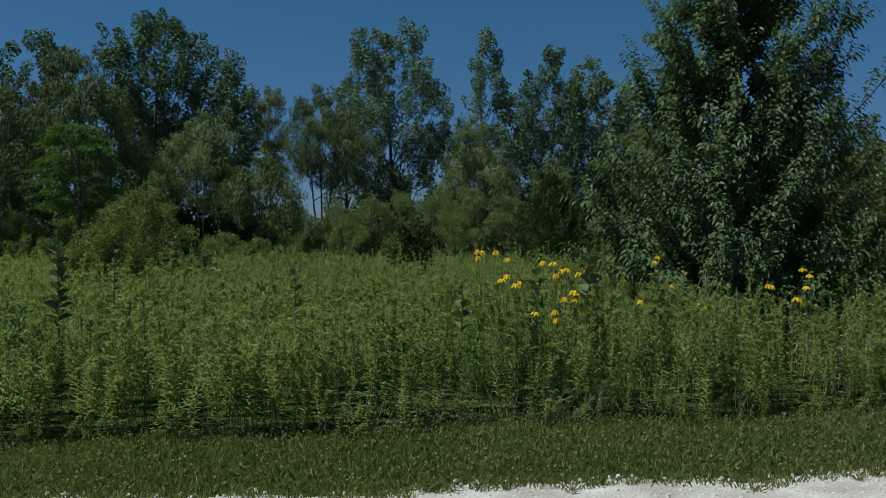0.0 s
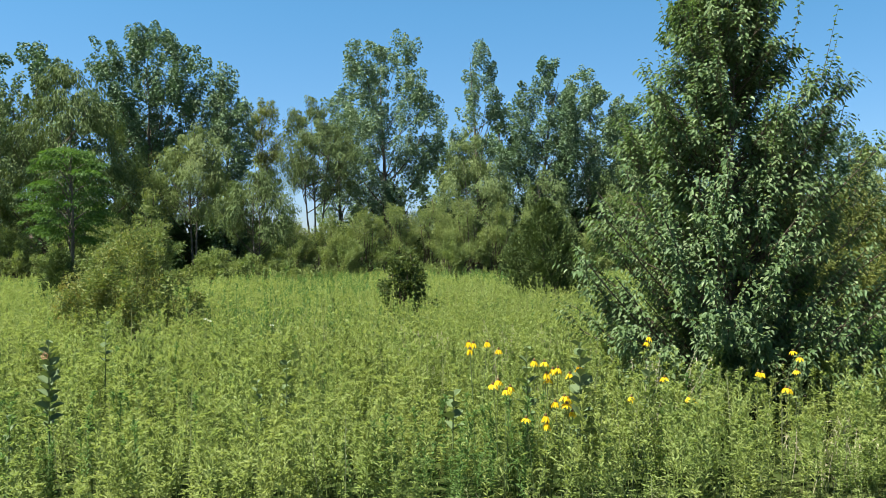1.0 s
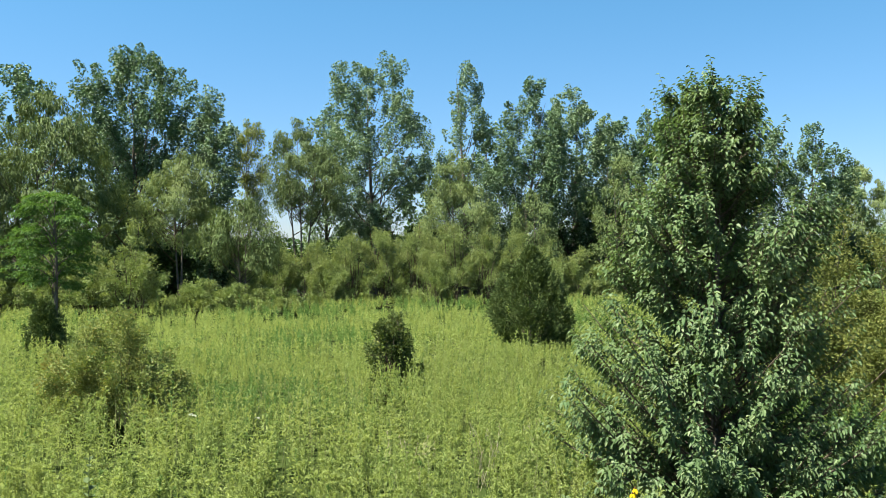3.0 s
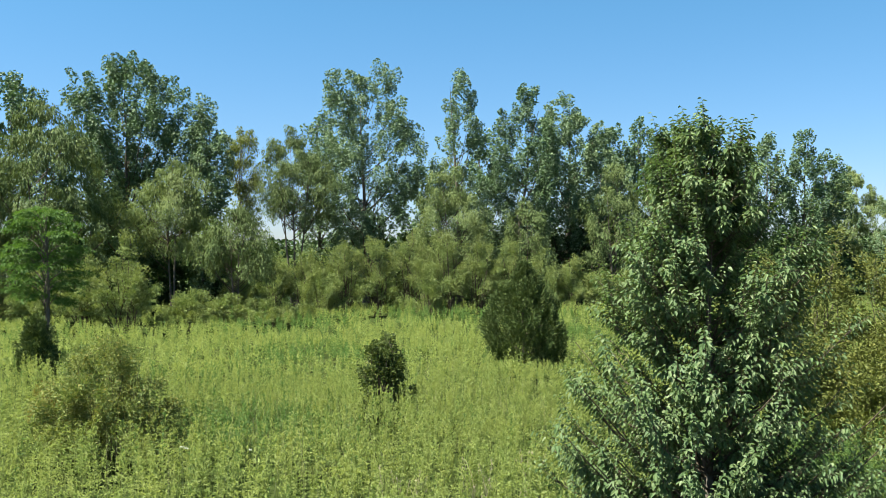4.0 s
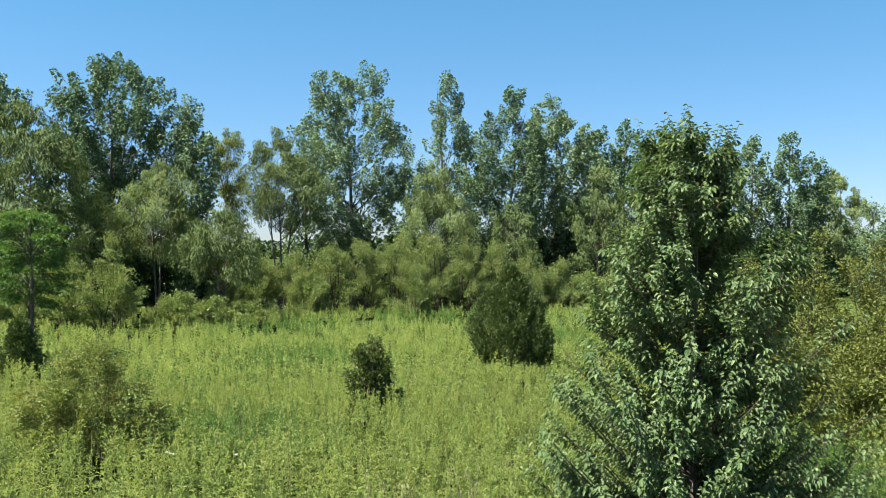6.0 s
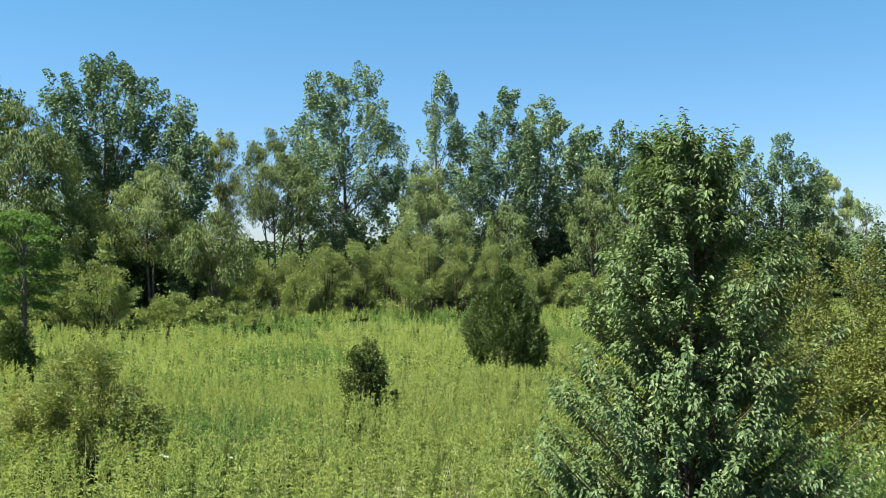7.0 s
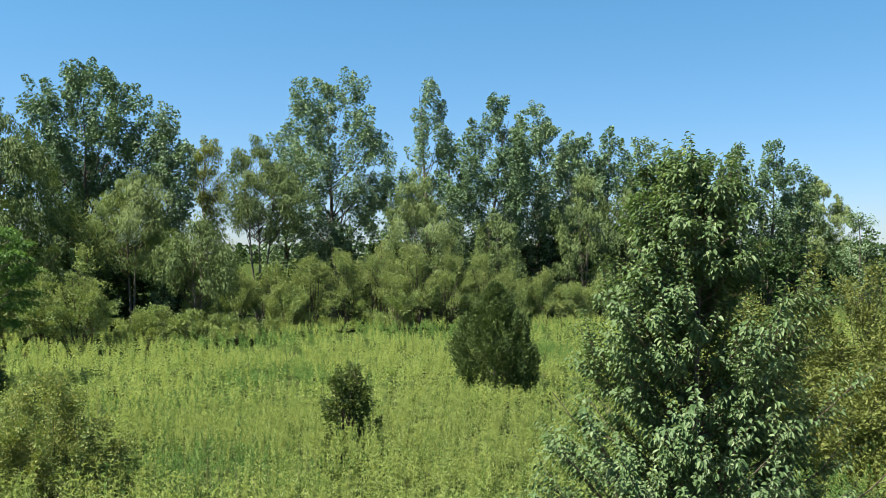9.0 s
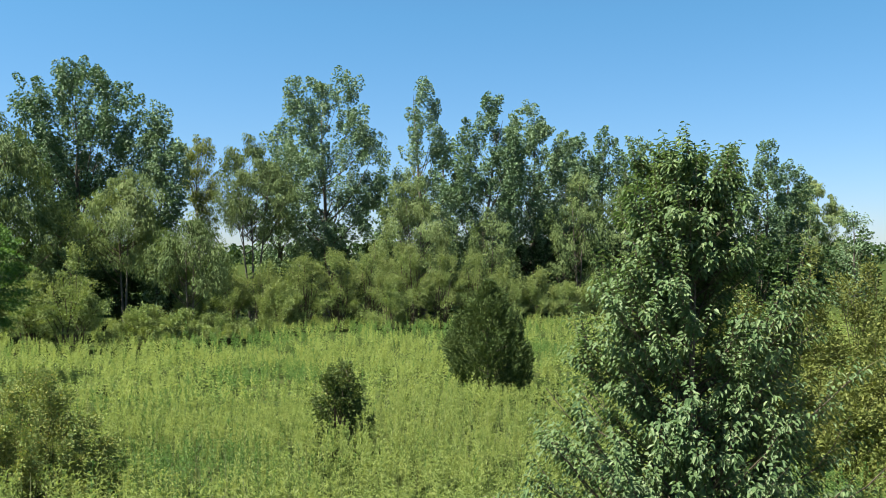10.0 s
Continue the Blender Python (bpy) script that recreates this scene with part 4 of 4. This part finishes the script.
rng = np.random.RandomState(5)
near_kinds = [weed_plant(s, 38, 0.112, 0.024, 0.24, 0.85, climb=0.8, segments=1, star=12) for s in range(1, 9)]
mid_kinds = [weed_plant(s, 15, 0.125, 0.032, 0.38, 0.85, climb=1.0, segments=1, star=4) for s in range(11, 19)]
far_kinds = [weed_plant(s, 11, 0.16, 0.056, 0.42, 0.8, climb=1.2, segments=1, stem=False) for s in range(21, 29)]
for near, far_, dens, kinds, girth in ((6.2, 9.5, 58, near_kinds, 1.0), (9.5, 14.0, 42, near_kinds, 1.05), (14.0, 30.0, 32, mid_kinds, 1.05), (30.0, 46.0, 13.5, far_kinds, 1.2), (46.0, 66.0, 7.0, far_kinds, 1.4)):
    # herbs grow in small clumps of like height, with gaps between
    few = 3
    x, y = spread_out(rng, near, far_, dens / few)
    thin = smooth_field(x, y, 4.5, 31) + rng.normal(0, 0.3, len(x)) > -0.85
    x, y = x[thin], y[thin]
    h = weed_height(x, y) * (0.5 + 0.8 * rng.beta(2.0, 1.8, len(x)) + 0.13 * smooth_field(x, y, 6.0, 33))
    h = np.where(y > 30, 0.55 * h + 0.42, h)
    wide = 0.036 if far_ < 20 else 0.05
    x, y = np.repeat(x, few) + rng.normal(0, wide, len(x) * few), np.repeat(y, few) + rng.normal(0, wide, len(x) * few)
    h = np.repeat(h, few) * rng.uniform(0.84, 1.05, len(x))
    h = h * np.where(rng.rand(len(x)) < 0.04, rng.uniform(1.1, 1.4, len(x)), 1.0)
    drift = smooth_field(x, y, 0.45, 9) - 0.25
    for bx, by, bw, bh in ((-7, 50, 4.5, 6), (3, 56, 8, 5), (-3.6, 21, 2.0, 2.2), (0.45, 8.1, 0.8, 0.6), (-4.2, 36, 3, 3), (7, 44, 3, 4)):
        drift = np.maximum(drift, 1.5 * np.exp(-((x - bx) / bw) ** 2 - ((y - by) / bh) ** 2))
    blue = drift + rng.normal(0, 0.4, len(x)) > 0.85
    stand("goldenrod_stand", plant_out(rng, kinds, x[~blue], y[~blue], h[~blue], girth), M_WEED, "dense yellow-green goldenrod not yet in bloom")
    stand("bluish_herb_stand", plant_out(rng, kinds, x[blue], y[blue], h[blue] * 1.04, girth), M_WEED_BLUE, "patches of taller blue-green meadow herbs")

# low growth along the front edge
n = 520
x = rng.uniform(-7.5, 8.5, n)
y = weed_edge(x) + rng.uniform(-0.14, 0.45, n)
tall = rng.uniform(0.15, 0.7, n) * np.clip(0.7 + 0.5 * smooth_field(x, y, 2.5, 35), 0.35, 1.2)
stand("edge_herbs", plant_out(rng, near_kinds, x, y, tall, 1.1, 0.12), M_WEED, "leafy herbs along the mown edge")

# dry stems and bent blades at the foot of the herbs
n = 500
x = rng.uniform(-7.5, 8.5, n)
y = weed_edge(x) + rng.uniform(-0.2, 0.25, n)
keep = smooth_field(x, y, 1.6, 51) > -0.1
x, y = x[keep], y[keep]
dry = [weed_plant(s, 8, 0.12, 0.012, 0.1, 0.9, 0.4, 1) for s in range(61, 64)]
stand("dry_stems", plant_out(rng, dry, x, y, rng.uniform(0.12, 0.42, len(x)), 1.0, 0.5), M_GREY, "dry tan stems at the foot of the herbs")

# grey seed stalks standing over the herbs
stalks = [weed_plant(s, 10, 0.06, 0.010, 0.55, 0.7, 1.3, 2) for s in range(41, 45)]
x, y = spread_out(rng, 7.5, 32, 2.2)
keep = smooth_field(x, y, 0.5, 21) > 0.15
x, y = x[keep], y[keep]
stand("seed_stalk_stand", plant_out(rng, stalks, x, y, weed_height(x, y) * rng.uniform(1.0, 1.3, len(x)), 1.0, 0.12), M_GREY, "thin greyish grass stalks above the herbs")

# mown grass between path and herbs
n = 45000
x = rng.uniform(-7, 8, n)
y = gravel_edge(x) + rng.uniform(-0.10, 1.0, n) ** 1.0 * (weed_edge(x) + 0.25 - gravel_edge(x))
hh = rng.uniform(0.04, 0.12, n)
way = ball(rng, n) * 0.55 + np.array([0, 0, 1.0])
stand("mown_grass", leaves(rng, np.stack([x, y, np.zeros(n)], 1), way, hh, 0.010, 0.1, 0.25, 1.0), M_GRASS, "short mown grass strip beside the gravel path")
n = 9000
x = rng.uniform(-7, 8, n)
y = gravel_edge(x) + rng.uniform(0, 1, n) * (weed_edge(x) - gravel_edge(x))
stand("clover_patch", leaves(rng, np.stack([x, y, rng.uniform(0.02, 0.06, n)], 1), ball(rng, n) + np.array([0, 0, 0.3]), 0.028, 0.024, 0.1, 0.1, 0.5), M_GRASS, "low clover leaves among the mown grass")

n = 160
x = rng.uniform(-6, 7, n)
y = gravel_edge(x) - np.abs(rng.normal(0, 0.16, n))
k = 22
at = np.stack([np.repeat(x, k) + rng.normal(0, 0.02, n * k), np.repeat(y, k) + rng.normal(0, 0.02, n * k), np.full(n * k, 0.01)], 1)
stand("edge_tufts", leaves(rng, at, ball(rng, n * k) * 0.7 + np.array([0, 0, 0.8]), rng.uniform(0.04, 0.12, n * k), 0.009, 0.1, 0.3, 0.8), M_GRASS, "small grass tufts growing into the gravel")

# loose pebbles along the path's edge
n = 1500
x = rng.uniform(-6, 7, n)
y = gravel_edge(x) - np.abs(rng.normal(0, 0.35, n)) + 0.05
r0 = rng.uniform(0.006, 0.02, n)
ring = np.array([[math.cos(a), math.sin(a), 0] for a in np.arange(6) * math.pi / 3])
v = np.concatenate([(ring[None] * r0[:, None, None] * rng.uniform(0.7, 1.2, (n, 6, 1))), (ring[None] * 0.55 + np.array([0, 0, 0.8])) * r0[:, None, None]], 1)
v = v + np.stack([x, y, np.full(n, 0.012)], 1)[:, None]
faces = [[k, (k + 1) % 6, 6 + (k + 1) % 6, 6 + k] for k in range(6)] + [[6, 7, 8, 9], [6, 9, 10, 11]]
stand("pebbles", (v.reshape(-1, 3), (np.array(faces)[None] + np.arange(n)[:, None, None] * 12).reshape(-1, 4)), M_PEBBLE, "loose pale pebbles at the path's edge")


# ---- single flowers and tall herbs in the meadow ----
def flower_cone(radius, tall):
    bm = bmesh.new()
    bmesh.ops.create_uvsphere(bm, u_segments=8, v_segments=6, radius=1)
    bmesh.ops.scale(bm, vec=(radius, radius, tall), verts=bm.verts)
    return bm


def coneflower(seed, heads, label):
    """A clump of prairie coneflowers: a stem and a drooping yellow head for each (x, y, z)."""
    r = np.random.RandomState(seed)
    cx, cy = np.mean([h[0] for h in heads]), np.mean([h[1] for h in heads])
    thing = base("coneflower", cx, cy, label, "flower", "yellow coneflowers in the meadow")
    f = np.linspace(0, 1, 7)
    for hx, hy, hz in heads:
        e = np.array([hx - cx, hy - cy, hz])
        foot = np.array([e[0] * 0.3, e[1] * 0.3, 0.0])
        line = foot + (e - foot) * f[:, None] + np.stack([0.03 * np.sin(f * 3.14) * r.uniform(-1, 1), 0 * f, 0 * f], 1)
        arrays("stem", tubes(line[None], np.linspace(0.004, 0.002, 7)[None], 4), M_STEM, thing, "", True)
        cone = part("flower_head", flower_cone(0.013, 0.020), M_CONE, thing, "dark brown cone of the flower")
        cone.location = e + np.array([0, 0, 0.004])
        k = 11
        a = np.arange(k) * 2 * math.pi / k + r.normal(0, 0.12, k)
        at = np.stack([np.cos(a) * 0.010, np.sin(a) * 0.010, np.full(k, -0.006)], 1)
        drop = r.uniform(0.5, 1.7)
        way = np.stack([np.cos(a), np.sin(a), np.full(k, -drop) + r.normal(0, 0.2, k)], 1)
        arrays("ray_petals", leaves(r, at, way, r.uniform(0.045, 0.06, k), 0.022, 0.15, 0.3, 0.1, True), M_PETAL, cone, "drooping bright yellow petals")
    n = 10 * len(heads)
    u = r.uniform(0.1, 0.75, n)
    pick = r.randint(0, len(heads), n)
    hs = np.array(heads) - np.array([cx, cy, 0])
    at = np.stack([hs[pick, 0] * (0.3 + 0.7 * u), hs[pick, 1] * (0.3 + 0.7 * u), hs[pick, 2] * u], 1)
    tagged(arrays("leaf_growth", leaves(r, at, ball(r, n) + np.array([0, 0, 0.5]), r.uniform(0.08, 0.15, n), 0.025, 0.2, 0.3), M_WEED, thing), kind="stuff")
    return thing


CONES = (
    ((0.36, 9.3, 1.50), (0.41, 9.3, 1.49), (0.37, 9.25, 1.43), (0.56, 9.4, 1.49), (0.68, 9.4, 1.41)),
    ((0.54, 8.15, 1.23), (0.66, 8.1, 1.19), (0.59, 8.15, 1.27), (0.70, 8.15, 1.21)),
    ((0.97, 8.6, 1.39), (1.07, 8.6, 1.38), (1.15, 8.6, 1.31), (1.20, 8.6, 1.32), (1.09, 8.6, 1.27), (1.11, 8.65, 1.20)),
    ((1.30, 8.5, 1.28), (1.41, 8.6, 1.33)),
    ((1.12, 8.2, 1.06), (1.20, 8.15, 1.12), (1.22, 8.15, 1.05), (1.28, 8.2, 0.97), (1.24, 8.2, 1.09)),
    ((0.84, 8.1, 0.93), (1.02, 8.1, 0.95), (1.03, 8.1, 0.88)),
)
STRAYS = (
    ((1.98, 8.9, 0.99),), ((2.39, 9.2, 1.14),), ((2.62, 9.1, 0.95), (2.66, 9.1, 0.93)), ((3.58, 9.8, 1.11), (3.63, 9.8, 1.10)),
    ((4.21, 10.4, 1.27), (4.27, 10.35, 1.20), (4.17, 10.2, 1.07)), ((3.77, 9.5, 0.98), (3.81, 9.5, 0.97)), ((2.53, 10.6, 1.36), (2.56, 10.6, 1.42)))
for k, heads in enumerate(CONES + STRAYS):
    coneflower(400 + k, heads, "clump of yellow coneflowers with drooping petals" if len(heads) > 2 else "yellow coneflower on a thin stem among goldenrod")


def milkweed(seed, x, y, tall, low, pairs, size, bloom, label):
    """A stout stalk with opposite pairs of broad leaves, each pair turned across the one below."""
    r = np.random.RandomState(seed)
    thing = base("milkweed", x, y, label, "plant", "milkweed stalks in the meadow")
    f = np.linspace(0, 1, 6)
    line = np.stack([0.02 * f * r.uniform(-1, 1), 0.02 * f, f * tall], 1)
    arrays("stalk", tubes(line[None], np.linspace(0.011, 0.005, 6)[None], 6), M_STEM, thing, "", True)
    turn = r.uniform(0, 3)
    for k in range(pairs):
        u = low + (1 - low) * (k + 0.5) / pairs
        grow = 1.0 - 0.35 * max(0, u - 0.75) / 0.25
        for sd in (0, math.pi):
            a = turn + k * 1.45 + sd + r.normal(0, 0.12)
            el = 0.5 + 0.45 * u * r.uniform(0.5, 1.1)
            w = np.array([[math.cos(a) * math.cos(el), math.sin(a) * math.cos(el), math.sin(el)]])
            arrays("leaf", leaves(r, np.array([[line[-1, 0] * u, line[-1, 1] * u, tall * u]]), w, size * 1.25 * grow, size * 0.78 * grow, 0.2, 0.3, 0.3, True), M_MILK, thing)
    if bloom:
        n = 46
        c = np.array([line[-1, 0] * 0.9 - 0.02, -0.02, tall * 0.93])
        arrays("flower_umbel", leaves(r, c + ball(r, n) * 0.03, ball(r, n), 0.018, 0.013, 0.2, 0.1), M_PINK, thing, "faded pinkish brown flower ball")
    return thing


for k, (x, y, tall, low, pairs, size, bloom) in enumerate((
        (-3.72, 8.6, 1.56, 0.46, 14, 0.15, True), (-3.84, 8.0, 0.98, 0.4, 6, 0.12, False), (-4.46, 12.0, 1.5, 0.6, 6, 0.12, False), (-1.86, 9.3, 1.10, 0.4, 8, 0.11, False),
        (-1.58, 9.5, 1.28, 0.5, 7, 0.12, False), (0.17, 8.6, 1.10, 0.6, 4, 0.15, False), (0.93, 8.8, 1.50, 0.5, 7, 0.15, False), (1.40, 8.5, 1.58, 0.35, 11, 0.165, False),
        (1.72, 10.5, 1.36, 0.5, 7, 0.13, True), (2.28, 9.4, 1.28, 0.4, 7, 0.14, False), (3.0, 11.0, 1.2, 0.5, 6, 0.14, False))):
    milkweed(430 + k, x, y, tall, low, pairs, size, bloom, "milkweed stalk with a fading pink flower ball" if bloom else "dull green milkweed stalk with broad paired leaves")


def dry_tuft(seed, x, y, tall, wide, count):
    """Dead tan stalks standing close together, some of them bent."""
    r = np.random.RandomState(seed)
    thing = base("dry_tuft", x, y, "tuft of dead tan stalks standing among goldenrod", "grass", "dead stalks in the meadow")
    f = np.linspace(0, 1, 5)[None, :, None]
    foot = np.stack([r.normal(0, wide, count), r.normal(0, wide * 0.7, count), np.zeros(count)], 1)[:, None]
    lean = np.stack([r.normal(0, 0.16, count), r.normal(0, 0.12, count), r.uniform(0.6, 1.05, count)], 1)[:, None] * tall
    line = foot + lean * f + np.stack([r.normal(0, 0.1, count), r.normal(0, 0.1, count), -np.abs(r.normal(0, 0.08, count))], 1)[:, None] * f ** 3
    for one in line:
        arrays("stalk", tubes(one[None], np.linspace(0.006, 0.002, 5)[None], 4), M_DRY, thing, "", True)
    tips = np.repeat(line[:, 4], 9, 0) - np.array([0, 0, 1.0]) * r.uniform(0, 0.22, (count * 9, 1))
    tagged(arrays("seed_head", leaves(r, tips, ball(r, count * 9) + np.array([0, 0, 0.4]), 0.045, 0.012, 0.2, 0.3), M_DRY, thing), kind="stuff")


for k, (x, y, tall, wide, count) in enumerate(((2.62, 10.6, 1.35, 0.14, 16), (4.05, 9.1, 0.75, 0.22, 22), (-0.3, 15.2, 1.15, 0.16, 12), (1.15, 16.0, 1.2, 0.2, 12), (2.2, 17.4, 1.15, 0.14, 9))):
    dry_tuft(480 + k, x, y, tall, wide, count)


def white_umbel(seed, x, y, tall):
    r = np.random.RandomState(seed)
    thing = base("wild_carrot", x, y, "white flat-topped wild carrot flower on a thin stem", "flower", "wild carrots in the meadow")
    arrays("stem", tubes(np.array([[[0, 0, 0], [0.01, 0, tall * 0.5], [0, 0.01, tall]]]), np.array([[0.004, 0.003, 0.002]]), 4), M_STEM, thing, "", True)
    n = 36
    rr, a = 0.05 * np.sqrt(r.rand(n)), r.uniform(0, 6.283, n)
    at = np.stack([np.cos(a) * rr, np.sin(a) * rr, tall + 0.015 - rr * 0.2 + r.normal(0, 0.006, n)], 1)
    arrays("umbel", leaves(r, at, ball(r, n) + np.array([0, 0, 0.3]), 0.018, 0.014, 0.1, 0.1), M_WHITE, thing, "white flower umbel")


for k, (x, y, tall) in enumerate(((-4.39, 17.0, 1.13), (-4.33, 17.05, 1.09), (-3.2, 17.4, 0.98))):
    white_umbel(460 + k, x, y, tall)


# far woods on the horizon, seen through the gaps of the tree line
n = 9000
r = np.random.RandomState(77)
x = r.uniform(-330, 330, n)
y = 430 + r.uniform(0, 25, n)
z = r.rand(n) ** 0.8 * (9.5 + 2.0 * smooth_field(x, y * 0, 0.06, 5) + 1.2 * smooth_field(x, y * 0, 0.25, 6))
stand("far_woods", leaves(r, np.stack([x, y, z], 1), ball(r, n), 2.6, 2.2, 0.2, 0.2, 0.6), M_UNDER, "dim green line of far woods")
